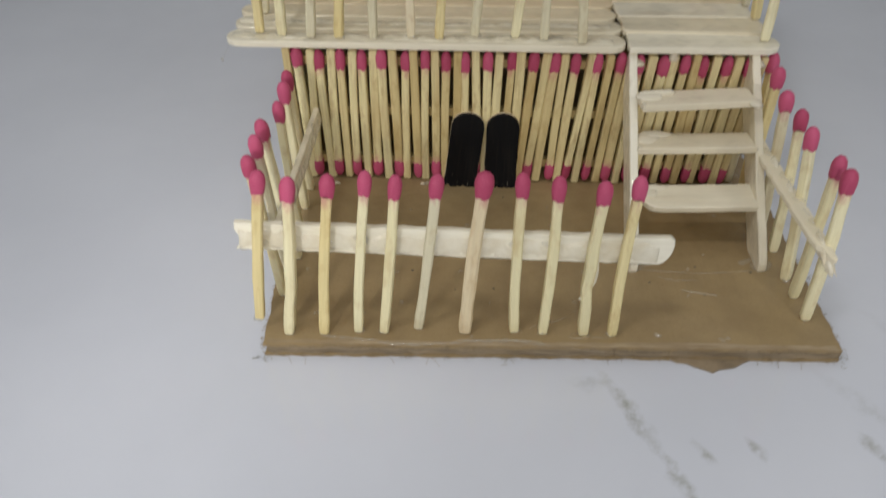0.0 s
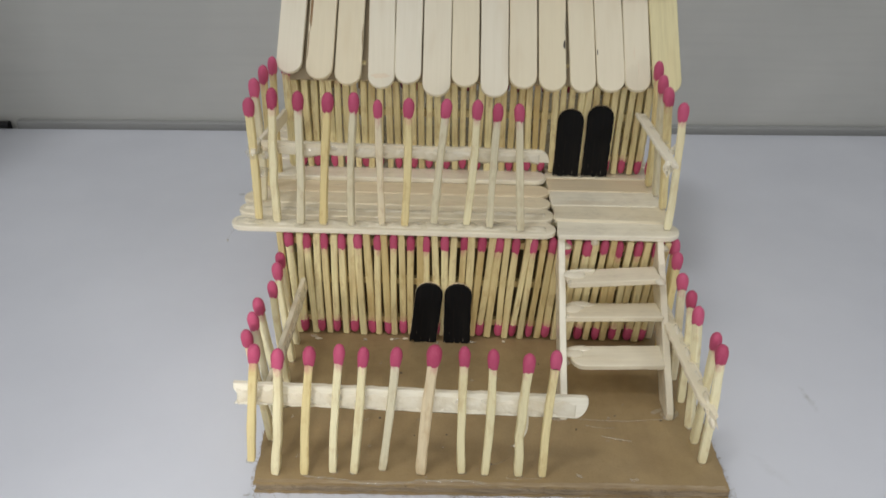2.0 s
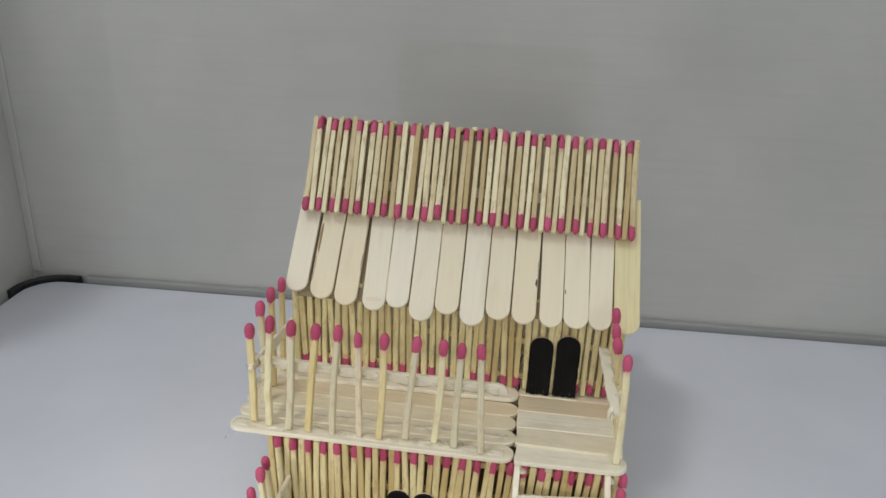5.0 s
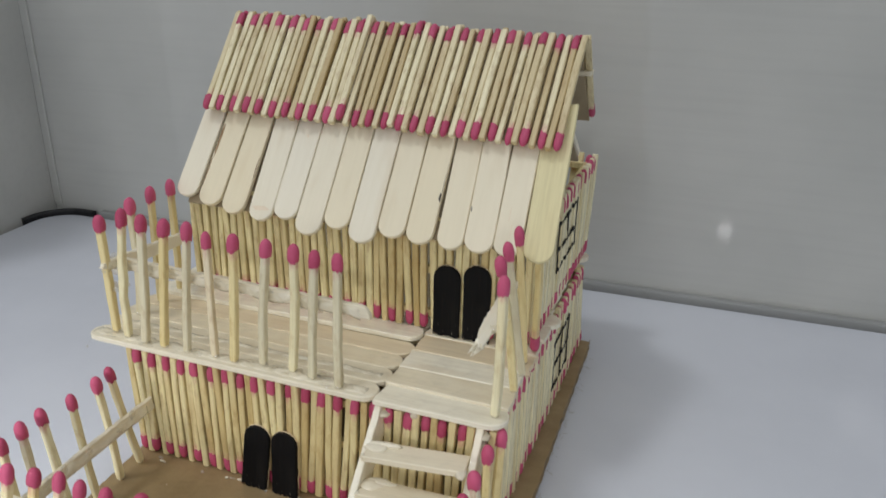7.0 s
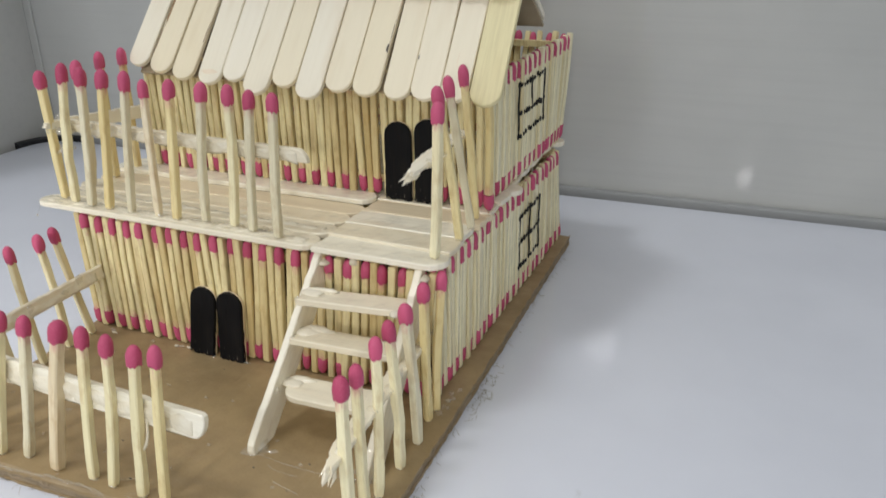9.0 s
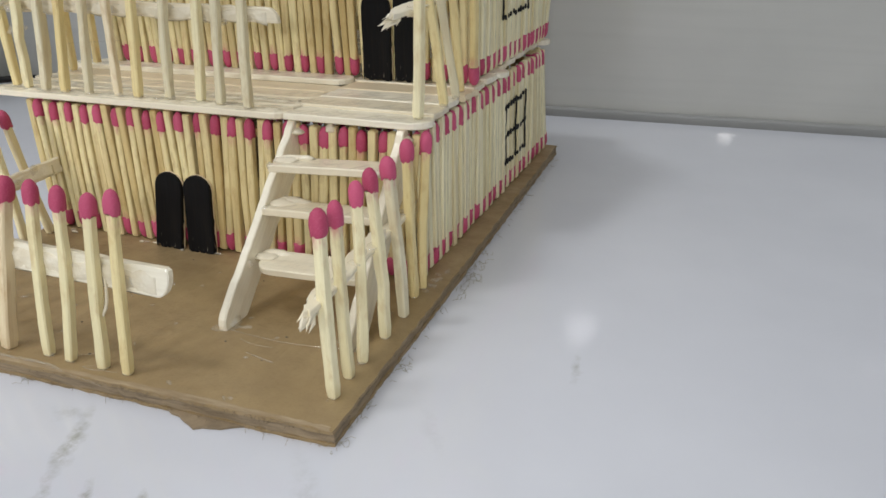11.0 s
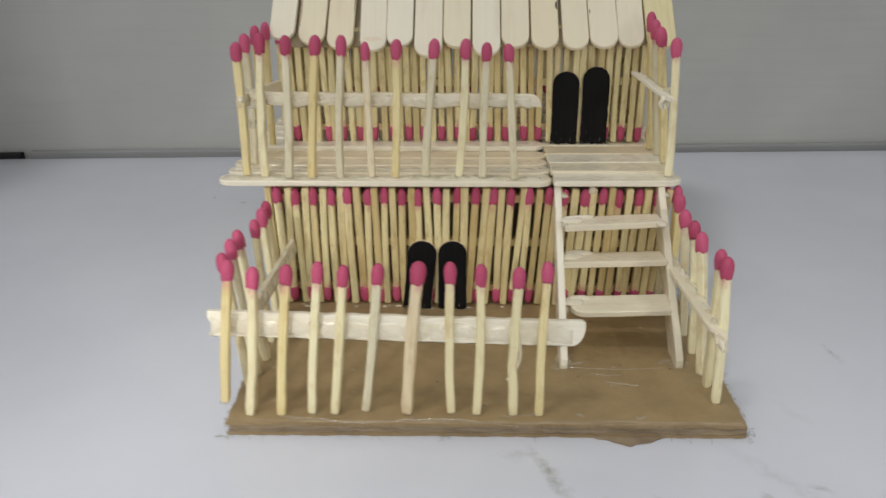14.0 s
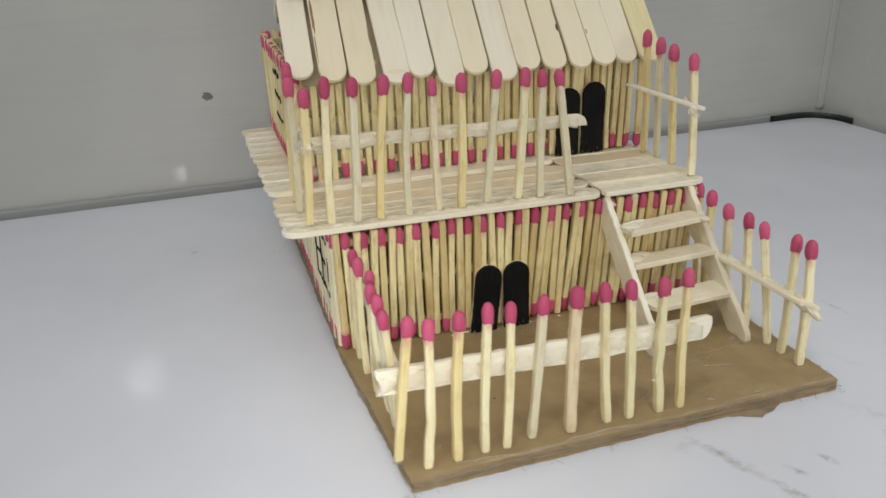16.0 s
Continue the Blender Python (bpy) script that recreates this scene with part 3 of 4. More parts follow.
def match_wall(name, a, b, z0, count, label, inward, lean=1.0, up=True, sway=(1.0, 0.0, 0.12), kinds=None, tilt=0.0):
    """Upright matches side by side from a to b, heads up and down by turns. sway: from what share of its length on they lean over, how far, and
    over what share this grows; tilt: how far the tops stand outwards."""
    ia, ib = (a[0] + inward[0] * 2.5, a[1] + inward[1] * 2.5), (b[0] + inward[0] * 2.5, b[1] + inward[1] * 2.5)
    frame_part = wall_frame(name, ia, ib, z0, z0 + MATCH, label, (-inward[0] * tilt, -inward[1] * tilt))
    d = Vector((b[0] - a[0], b[1] - a[1])) / (count - 1)
    w = d.normalized()
    for k in range(count):
        x, y = a[0] + d.x * k, a[1] + d.y * k
        j, t = rng.uniform(-0.32, 0.32), rng.uniform(-0.75, 0.75) * lean + sway[1] * min(1.0, max(0.0, (k / (count - 1) - sway[0]) / sway[2]))
        q = rng.uniform(-0.25, 0.25)
        lo = (x + w.x * (j - t) + inward[0] * q, y + w.y * (j - t) + inward[1] * q, z0 + rng.uniform(0.0, 0.5))
        hi = (x + w.x * (j + t) + inward[0] * (q - tilt), y + w.y * (j + t) + inward[1] * (q - tilt), z0 + MATCH + rng.uniform(-0.3, 0.6))
        match(frame_part, *((lo, hi) if up else (hi, lo)), rng.choice(kinds or WALL_MATCHES))
        up = not up
    return frame_part


match_wall("match_wall", (-3.5, 75.6), (130.2, 75.6), 4.0, 45, "wall of upright matchsticks with heads up and down by turns", (0, 1), 0.9, False, (0.42, 1.5, 0.12))
match_wall("match_wall", (131.6, 77.5), (131.6, 213.5), 4.0, 44, "wall of upright matchsticks coated with pale glue", (-1, 0), 1.1, True, (0.8, -4.2, 0.2), GLUED_MATCHES)
match_wall("match_wall", (-4.5, 78.5), (-4.5, 213.5), 4.0, 44, "wall of upright matchsticks coated with pale glue", (1, 0), 1.2, True, (0.8, -4.2, 0.2), GLUED_MATCHES)
match_wall("match_wall", (-2.0, 216.6), (129, 216.6), 4.0, 42, "wall of upright matchsticks with heads up and down by turns", (0, -1), tilt=-7.0)
match_wall("match_wall", (-7.0, 122.2), (128.8, 122.2), 51.0, 44, "wall of upright matchsticks with heads up and down by turns", (0, 1), 0.8)
match_wall("match_wall", (130.0, 124.5), (130.3, 220.5), 51.0, 32, "wall of upright matchsticks coated with pale glue", (-1, 0), 0.9, True, (0.68, 6.3, 0.32), GLUED_MATCHES)
match_wall("match_wall", (-8.2, 124.5), (-8.2, 220.5), 51.0, 32, "wall of upright matchsticks with heads up and down by turns", (1, 0), 1.0, True, (0.68, 6.3, 0.32))
match_wall("match_wall", (-5.5, 213.6), (127.5, 213.6), 51.0, 43, "wall of upright matchsticks with heads up and down by turns", (0, -1), tilt=12.0)

# corner match of the upper storey
match(house, (132.0, 120.4, 94.5), (132.9, 120.2, 51.2), POSTS["yellow"][2])

# floor deck of craft sticks between the storeys
PLANKS = [stick_mesh("plank", 114, 10.0, 1.9, [DECK_WOOD], seed=k) for k in range(4)]
SHORT = [stick_mesh("plank", 42.5, 11.6, 1.9, [DECK_WOOD], False, k == 0, seed=10 + k, fray=0.5) for k in range(4)]
TAN_PLANK = stick_mesh("plank", 114, 10.0, 1.9, [TAN_WOOD], seed=5)
TAN_SHORT = stick_mesh("plank", 42.5, 11.6, 1.9, [TAN_WOOD], False, False, seed=15, fray=0.5)
bm = bmesh.new()
for v in (88, 118, 160, 205):
    box(bm, (-6, v - 1.2, 46.2), (132, v + 1.2, 47.9), 0.3)
deck = part("deck", bm, MATCH_WOOD, house, "balcony deck of pale craft sticks, lapped and shiny with glue")
LAP = Euler((radians(-2.4), 0, 0)).to_matrix().to_4x4()
for k in range(15):
    v = 77.4 + 9.65 * k
    u0 = -21.0 + (0, 0.5, 0.2, 0.9, 0.4)[k % 5] - 0.24 * k
    dz = rng.uniform(-0.08, 0.14) + (1.3 if k == 4 else 0.0)
    swing = 0.6 if k == 4 else rng.uniform(-0.4, 0.4)
    plank = put("plank", TAN_PLANK if k == 3 else PLANKS[k % 4], deck, along((u0, v + 0.1, 49.5 + dz), (u0 + 100, v + swing, 49.5 + dz)) @ LAP, "tan craft stick" if k == 3 else "")
    if k < 2:
        glue_coat(plank, 114, 7.0 - 3 * k, 1.9, 200 + k)
RIGHT_DECK = [(78.0, 0.3, 1.0), (88.7, -0.5, 0.975), (100.4, 0.9, 0.95), (112.4, 0.3, 0.985)] + [(123.5 + 11.2 * k, (0.2, 0.6, -0.8, 0.4)[k % 4], length) for k, length in enumerate((0.975, 0.99, 1.048, 0.93, 0.925, 0.93, 0.92, 0.925, 1.02))]
for k, (v, turn, length) in enumerate(RIGHT_DECK):
    dz = (0.0, 0.35, 0.1, -0.1)[k % 4]
    me = SHORT[0] if k in (0, 6, 12) else TAN_SHORT if k == 3 else SHORT[1 + k % 3]
    put("plank", me, deck, along((93.4 - 0.25 * k, v - turn * 0.5, 49.9 + dz), (135, v + turn * 0.5, 49.9 + dz)) @ Matrix.Diagonal((length, 1.07 if 0 < k < 4 else 1, 1, 1)) @ LAP, "tan craft stick" if k == 3 else "")
for k in range(16):
    glue(deck, (rng.uniform(-16, 88), rng.uniform(74, 80), 50.6), (rng.uniform(1.5, 4), rng.uniform(0.8, 1.6), 0.35), rng.uniform(-0.3, 0.3))

# doors of blackened craft sticks
def door(name, feet, tops, v0, v1, label):
    """A pair of leaves; feet and tops: (u, z) of each leaf's lower and upper middle."""
    pair = tagged(new(name), label)
    pair.parent = house
    for k, ((ua, za), (ub, zb)) in enumerate(zip(feet, tops)):
        a, b = (ua, v0, za), (ub, v1, zb)
        length = (Vector(b) - Vector(a)).length
        bm_mesh = stick_mesh("door_leaf", length, 9.9, 1.6, [DOOR_BLACK], False, True, 30 + k, 0.8 if v0 < 100 else 0.35, 0.12, 15)
        put("door_leaf", bm_mesh, pair, along(a, b, (0, -1, 0)))
        edge = stick_mesh("pale_edge", length + 0.12, 10.0, 1.0, [TAN_WOOD], False, True, 34 + k, 0.3)
        put("pale_edge", edge, pair, along(a, b, (0, -1, 0), -0.75))
    return pair


door("double_door", [(46.6, 3.6), (59.2, 3.8)], [(49.4, 28.9), (59.5, 28.9)], 71.6, 73.2, "closed double door of blackened round-topped craft sticks")
door("double_door", [(100.2, 51.2), (111.4, 51.4)], [(100.4, 78.6), (111.5, 80.3)], 119.4, 119.6, "closed double door of blackened round-topped craft sticks")

# staircase
stairs = tagged(new("staircase"), "steep open staircase of pale craft sticks with three treads")
stairs.parent = house
STRINGER = stick_mesh("stringer", 62, 9.4, 2.3, [DECK_WOOD], False, True, 50, 0.4, 0.28)
put("stringer", STRINGER, stairs, along((94.8, 77.0, 45.5), (95.2, 35.2, 4.6), (1, 0, 0)))
put("stringer", STRINGER, stairs, along((128.7, 77.0, 46.5), (130.3, 37.2, 4.6), (1, 0, 0)))
for k, (v, z, ua, ub, dv, dz, tilt) in enumerate(((61.9, 39.6, 96.0, 127.8, 3.4, 0.5, 0.04), (57.7, 28.7, 96.2, 128.2, 0.5, 1.0, 0.04), (47.9, 17.0, 98.0, 129.0, 0.4, 1.0, -0.12))):
    tread = stick_mesh("tread", ub - ua, 8.8 if k < 2 else 9.6, 2.1, [DECK_WOOD], k == 2, False, 60 + k, 0.3, 0.12)
    put("tread", tread, stairs, along((ua, v, z), (ub, v + dv, z + dz), (0, tilt, 1)))
    glue(stairs, (99.0, v + 1.6, z + 0.9), (3.8, 3.0, 1.1), 0.1, 0.0, LUMPS)
    glue(stairs, (101.5, v + 3.2, z + 1.0), (5.4, 1.4, 1.4), 0.1, 0.0, LUMPS)
    glue(stairs, (96.6, v - 3.6, z + 0.4), (1.0, 0.8, 1.4), 0.1)
    glue(stairs, (ub - 0.6, v - 1.0, z + 0.9), (1.6, 3.0, 1.0), 0.2, 0.0, LUMPS)
for at, size in (((96.4, 74.5, 45.4), (2.0, 2.6, 1.2)), ((129.8, 74.0, 46.0), (2.0, 2.8, 1.2)), ((106.5, 74.8, 46.8), (1.5, 1.2, 1.8))):
    glue(stairs, at, size, 0.3, 0.0, LUMPS)
for at, size in (((95.2, 35.8, 4.6), (2.8, 3.2, 1.7)), ((130.9, 38.0, 4.5), (2.4, 2.6, 1.2))):
    glue(stairs, at, size, 0.3)
for u, v, a, b in ((95, 33.5, 3.6, 2.4), (131, 35.5, 3.2, 2.4), (100, 35, 2.0, 0.8), (127, 37, 2.5, 0.9)):
    glue(stairs, (u, v, 4.1), (a, b, 0.35), 0.4)

# drops of glue along the foot of the lower wall
for k in range(12):
    glue(base, (rng.uniform(2, 92), rng.uniform(70.5, 73.0), 4.2), (rng.uniform(0.5, 1.6), rng.uniform(0.4, 0.9), rng.uniform(0.3, 0.6)), rng.uniform(-0.4, 0.4), 0.0, LUMPS if k % 3 == 0 else None)

# fences: a rail with matches glued to it
def fence(name, a, b, width, label, posts, normal, glued=True, thick=2.0, rounded=(True, True), fray=0.5, spill=0.0, coat=True):
    """A rail from a to b, and the feet and tips of its posts."""
    length = (Vector(b) - Vector(a)).length
    me = stick_mesh(name, length, width, thick, [DECK_WOOD if coat else STICK_WOOD], rounded[0], rounded[1], len(posts) + 70, fray, 0.22)
    rail = put(name, me, house, along(a, b, normal), label)
    if coat:
        glue_coat(rail, length, width, thick, len(posts) + 5, spill, 9.0 if rounded[0] == "splinter" else 0.6)
    back = rail.matrix_basis.inverted()
    for k, (foot, tip, *kind) in enumerate(posts):
        f, t = (back @ (Vector(p) * MM) / MM for p in (foot, tip))
        match(rail, f, t, *kind)
        if glued:
            near = f + (t - f) * 0.55
            s = rng.uniform(0.8, 1.2)
            glue(rail, (near.x + rng.uniform(-1, 1), near.y * 0.3 + rng.uniform(-1.5, 1), 0.8), (rng.uniform(1.2, 3.0), rng.uniform(1.0, 2.0), 0.7), rng.uniform(-0.5, 0.5))
            if foot[2] > 0:
                glue(rail, tuple(f + Vector((rng.uniform(-0.4, 0.4), 0, 0))), (1.5, 1.2, 1.2))
    return rail


FRONT_FEET = [(-2, 6.9, 6.5), (5.7, 4.2, 4), (14.4, 4.6, 4), (22.9, 5.7, 4), (29.4, 5.6, 4), (37.8, 7.5, 4), (49.6, 6.5, 4), (61.9, 7.2, 4), (69, 6.9, 4), (79.1, 6.9, 4), (86.3, 6.9, 4)]
FRONT_HEADS = [(2.7, 8.8, 46.4), (8.7, 10.4, 43.6), (17.6, 11.4, 43.9), (26.1, 12.1, 44.6), (32.9, 12.4, 43.5), (42.4, 11.9, 44.3), (53.2, 13.1, 44.5), (61.8, 12.7, 44.6), (70, 12.5, 44.1), (80.1, 11.3, 43.9), (87.5, 10.7, 45.8)]


def tips(feet, heads, kinds=()):
    """Posts from feet and the middles of the heads, which lie 3 mm below the tips; kinds: the tint of each post's wood."""
    out = []
    for k, (f, h) in enumerate(zip(feet, heads)):
        w = (Vector(h) - Vector(f)).normalized()
        out.append([f, tuple(Vector(h) + w * 3.0)] + ([POSTS[kinds[k]][k % 4]] if kinds else []))
    return out


posts = tips(FRONT_FEET, FRONT_HEADS, ("yellow", "pale", "yellow", "pale", "pale", "grey", "tan", "pale", "pale", "pale", "yellow"))
posts[6][2] = FAT_MATCH
fence("fence", (-5.5, 12.2, 28.8), (98.5, 12.6, 26.8), 7.3, "low fence of matchstick posts glued to a pale craft-stick rail", posts, (0, -1, 0.12), True, 2.0, (False, "heel"), 0.9, 0.4)

LEFT_HEADS = [(-1.7, 17.9, 44.5), (-1.5, 25.1, 45.7), (-1.7, 32.9, 45.5), (0.3, 43.2, 45.0), (-0.8, 55.2, 44.3), (-1.1, 61.7, 44.5)]
LEFT_FEET = [(1.4, 18.6, 4), (2.0, 25.6, 4), (2.4, 34.0, 4), (1.0, 45.8, 4), (0.3, 57.6, 4), (0.2, 68.0, 4)]
fence("fence", (2.6, 16.0, 24.5), (3.4, 74.5, 26.5), 5.0, "low fence of leaning matchstick posts glued to a pale rail", tips(LEFT_FEET, LEFT_HEADS), (1, 0, 0.1), True, 1.8, (False, False))

def splinters(rail, root, tip, count, spread, seed):
    """White slivers that stand off the broken end of a rail."""
    r = random.Random(seed)
    bm = bmesh.new()
    back = rail.matrix_basis.inverted()
    a, b = Vector(root), Vector(tip)
    for k in range(count):
        s = a + Vector([r.uniform(-0.8, 0.8) for _ in range(3)])
        e = s + (b - a) * r.uniform(0.55, 1.1) + Vector([r.uniform(-spread, spread) for _ in range(3)])
        mid = (s + e) / 2 + Vector([r.uniform(-0.5, 0.5) for _ in range(3)])
        side = (e - s).cross(Vector((r.uniform(-1, 1), r.uniform(-1, 1), 1))).normalized()
        other = (e - s).cross(side).normalized()
        w = r.uniform(0.3, 0.8)
        rings = []
        for p, f in ((s, 1.0), (mid, 0.8)):
            rings.append([bm.verts.new(back @ ((p + side * w * f * c + other * w * 0.5 * f * d) * MM)) for c, d in ((1, 0), (0, 1), (-1, 0), (0, -1))])
        point = bm.verts.new(back @ (e * MM))
        for q in range(4):
            bm.faces.new((rings[0][q], rings[0][(q + 1) % 4], rings[1][(q + 1) % 4], rings[1][q]))
            bm.faces.new((rings[1][q], rings[1][(q + 1) % 4], point))
        bm.faces.new(rings[0][::-1])
    part("splinters", bm, DECK_WOOD, rail, "white frayed splinters")


RIGHT_HEADS = [(135.3, 16.6, 45.2), (135.5, 23.3, 44.6), (133.6, 36.6, 44.3), (133.3, 44.5, 44.9), (132.9, 55.2, 44.5), (133.4, 66.0, 46.0), (134.8, 75.6, 45.7)]
RIGHT_FEET = [(136.5, 14.9, 4), (136.0, 23.2, 4), (136.0, 30.0, 4), (136.2, 42.5, 4), (136.1, 54.2, 4), (134.4, 65.3, 4), (134.4, 71.2, 4)]
rail = fence("fence", (134.2, 8.8, 27.5), (130.6, 66.0, 27.8), 4.6, "low fence of matchstick posts glued to a narrow pale rail", tips(RIGHT_FEET, RIGHT_HEADS), (0.1, 0, 1), True, 1.6, ("splinter", False), 0.8, 0.5, False)

splinters(rail, (134.0, 13.0, 27.3), (134.6, 7.6, 25.0), 30, 1.0, 3)
for at, size in (((134.4, 11, 25.6), (1.1, 3.6, 1.7)), ((134.2, 16.5, 26.4), (1.3, 4.2, 2.5)), ((133.8, 27, 27.2), (1.2, 2.6, 1.4)), ((133.2, 38, 27.4), (1.2, 3.0, 1.6)), ((132.6, 50, 27.5), (1.2, 3.2, 1.8))):
    glue(house, at, size, 0.05, 0.25, LUMPS)

UP_HEADS = [(-10.1, 76.7, 93.2), (-3, 79.7, 95.6), (5.6, 79, 94.9), (15.5, 78.3, 95), (23.8, 79.3, 94.8), (31.6, 78.7, 92.7), (41.7, 79.1, 93.4), (54, 79, 93.5), (64.1, 78.8, 93.5), (70.8, 79.9, 92.1), (77.9, 81.6, 91.4)]
UP_FEET = [(-11.5, 78.5, 51), (-4.6, 76.6, 51), (3.8, 75.6, 51), (11.7, 75.6, 51), (21.6, 75.4, 51), (32.2, 76.4, 51), (40.1, 76, 51), (50.2, 78.2, 51), (61.6, 78, 51), (69.7, 76.6, 51), (80.4, 74.8, 51)]
fence("balcony_fence", (-8.0, 81.8, 76.9), (89.0, 81.8, 75.9), 4.2, "balcony fence of matchstick posts glued to a pale craft-stick rail", tips(UP_FEET, UP_HEADS, ("yellow", "pale", "grey", "yellow", "grey", "tan", "yellow", "grey", "pale", "grey", "grey")), (0, -1, 0), True, 2.0, (False, "hook"), 0.8, 1.7)

UP_LEFT_HEADS = [(-12.5, 94.5, 93.5), (-11.5, 104.5, 95.0), (-10.4, 114.3, 95.0)]
UP_LEFT_FEET = [(-13.0, 92.5, 51), (-12.6, 104.0, 51), (-12.0, 115.0, 51)]
fence("balcony_fence", (-10.0, 74.0, 77.0), (-9.0, 121.0, 73.0), 5.0, "short balcony fence of matchstick posts with a pale rail", tips(UP_LEFT_FEET, UP_LEFT_HEADS), (-1, 0, 0), True, 1.6, ("splinter", False), 0.8, 0.3, False)

UP_RIGHT_HEADS = [(131.3, 82.4, 92.8), (127.8, 90.4, 95.3), (127.6, 99.0, 96.6), (128.0, 109.6, 98.0)]
UP_RIGHT_FEET = [(131.6, 78.0, 51.2), (133.2, 93.5, 51.2), (132.9, 104.0, 51.2), (131.4, 112.0, 51.2)]
rail = fence("balcony_fence", (127.9, 69.5, 78.6), (125.4, 116.0, 78.5), 4.2, "short balcony fence of matchstick posts with a splintered pale rail", tips(UP_RIGHT_FEET, UP_RIGHT_HEADS), (0.25, 0, 1), True, 1.4, ("splinter", False), 0.8, 0.5, False)
splinters(rail, (127.6, 76.0, 78.2), (126.4, 70.5, 75.6), 30, 1.1, 4)
splinters(rail, (128.2, 80.0, 78.0), (131.5, 86.0, 78.5), 10, 1.2, 6)

# roof
SLOPE = Vector((0, 0.636, 0.772))
REAR = Vector((0, -0.80, 0.60))


def folded(name, profile, u0, u1, label="", parent=house):
    """A bent sheet of cardboard with the given outline across the house."""
    bm = bmesh.new()
    rings = [[bm.verts.new(Vector((u, v, z)) * MM) for v, z in profile] for u in (u0, u1)]
    n = len(profile)
    for k in range(n):
        bm.faces.new((rings[0][k], rings[0][(k + 1) % n], rings[1][(k + 1) % n], rings[1][k]))
    bm.faces.new(rings[0])
    bm.faces.new(rings[1][::-1])
    return part(name, bm, ROOF_CARD, parent, label)


roof = folded("roof", [(137.5, 120.6), (166.5, 150.6), (195.0, 117.2), (194.2, 116.6), (166.5, 149.0), (138.3, 120.0)], -6.5, 132.0, "gabled roof of pale craft sticks below and matchsticks above")
folded("roof_lining", [(117.0, 88.8), (150.0, 128.8), (184.0, 103.4), (183.4, 102.6), (150.0, 127.6), (117.8, 88.2)], -5.0, 131.0, "dull tan cardboard lining", roof)
LOW_U = [-5.2, 6.1, 16.7, 29.2, 38.8, 49.4, 59.8, 70.6, 81.0, 91.7, 102.9, 113.0, 122.6, 133.3]
HIGH_U = [-4.4, 6.7, 17.2, 28.2, 38.4, 49.0, 59.3, 70.0, 80.5, 91.1, 101.4, 111.3, 121.6, 131.6]
START = [4.6, 2.3, 0.5, -0.6, 1.5, -3.1, 0.8, -2.9, 0.7, -0.1, -0.2, 0.1, 0.5, -0.2]
STICK_W = [9.5, 9.9, 9.8, 9.7, 9.8, 10.2, 10.0, 10.1, 10.1, 9.9, 9.4, 10.1, 9.4, 10.3]
roof_sticks = []
for k, start in enumerate(START):
    u = LOW_U[k]
    low = Vector((u, 113.2, 87.6)) + SLOPE * start
    reach = 57 - start
    high = low + SLOPE * reach + Vector(((HIGH_U[k] - u) * reach / (40.5 - start), 0, 0))
    me = stick_mesh("roof_stick", (high - low).length, STICK_W[k], 1.9, [YELLOW_WOOD if k == 13 else STICK_WOOD], True, False, 90 + k, 0.2)
    roof_sticks.append(put("roof_stick", me, roof, along(low, high, (0, -1, 0.6), 0.35 * (k % 2)), "yellowish craft stick" if k == 13 else ""))
    if k == 0:
        continue
    low = Vector((u - 7.0, 186.5, 104.0))
    me = stick_mesh("roof_stick", 43.5, 10.2, 1.9, [STICK_WOOD], True, False, 120 + k, 0.2)
    put("roof_stick", me, roof, along(low, low + REAR * 43.5, (0, 1, 0.6)))
for side in (1, -1):
    for k in range(49):
        f = k / 48
        ub, ut = -5.6 + 138.4 * f + rng.uniform(-0.35, 0.35), -9.4 + 143.2 * f + rng.uniform(-0.55, 0.55)
        q = rng.uniform(-0.1, 0.7) - 1.2 * f + (1.3 if k in (20, 27) else 0.0)
        lo = (ub, 166.8 - side * (33.0 if side > 0 else 30.0), 120.9 + q + (0 if side > 0 else -2.2))
        hi = (ut, 166.8 - side * 0.4, 153.4 + q + rng.uniform(-0.3, 0.7))
        match(roof, *((hi, lo) if k % 2 == 0 else (lo, hi)), rng.choice(ROOF_MATCHES))
bm = bmesh.new()
box(bm, (93.2, 174, 137.6), (134.8, 180, 139.4), 0.3)
part("purlin", bm, STICK_WOOD, roof, "pale craft-stick end under the roof")

# knot, burn and stains on the roof sticks
def stain(stick, name, x, y, long, wide, mat, label, seed):
    """A thin uneven patch on the face of a stick, at x along it and y across it."""
    r = random.Random(seed)
    bm = bmesh.new()
    rim = []
    for k in range(20):
        a = 2 * math.pi * k / 20
        q = r.uniform(0.75, 1.1)
        rim.append((x + long * q * math.cos(a), max(-4.7, min(4.7, y + wide * q * math.sin(a)))))
    lo = [bm.verts.new(Vector((p, s, 0.90)) * MM) for p, s in rim]
    hi = [bm.verts.new(Vector((x + (p - x) * 0.9, y + (s - y) * 0.9, 0.985)) * MM) for p, s in rim]
    for k in range(20):
        bm.faces.new((lo[k], lo[(k + 1) % 20], hi[(k + 1) % 20], hi[k]))
    bm.faces.new(hi)
    bm.faces.new(lo[::-1])
    part(name, bm, mat, stick, label)


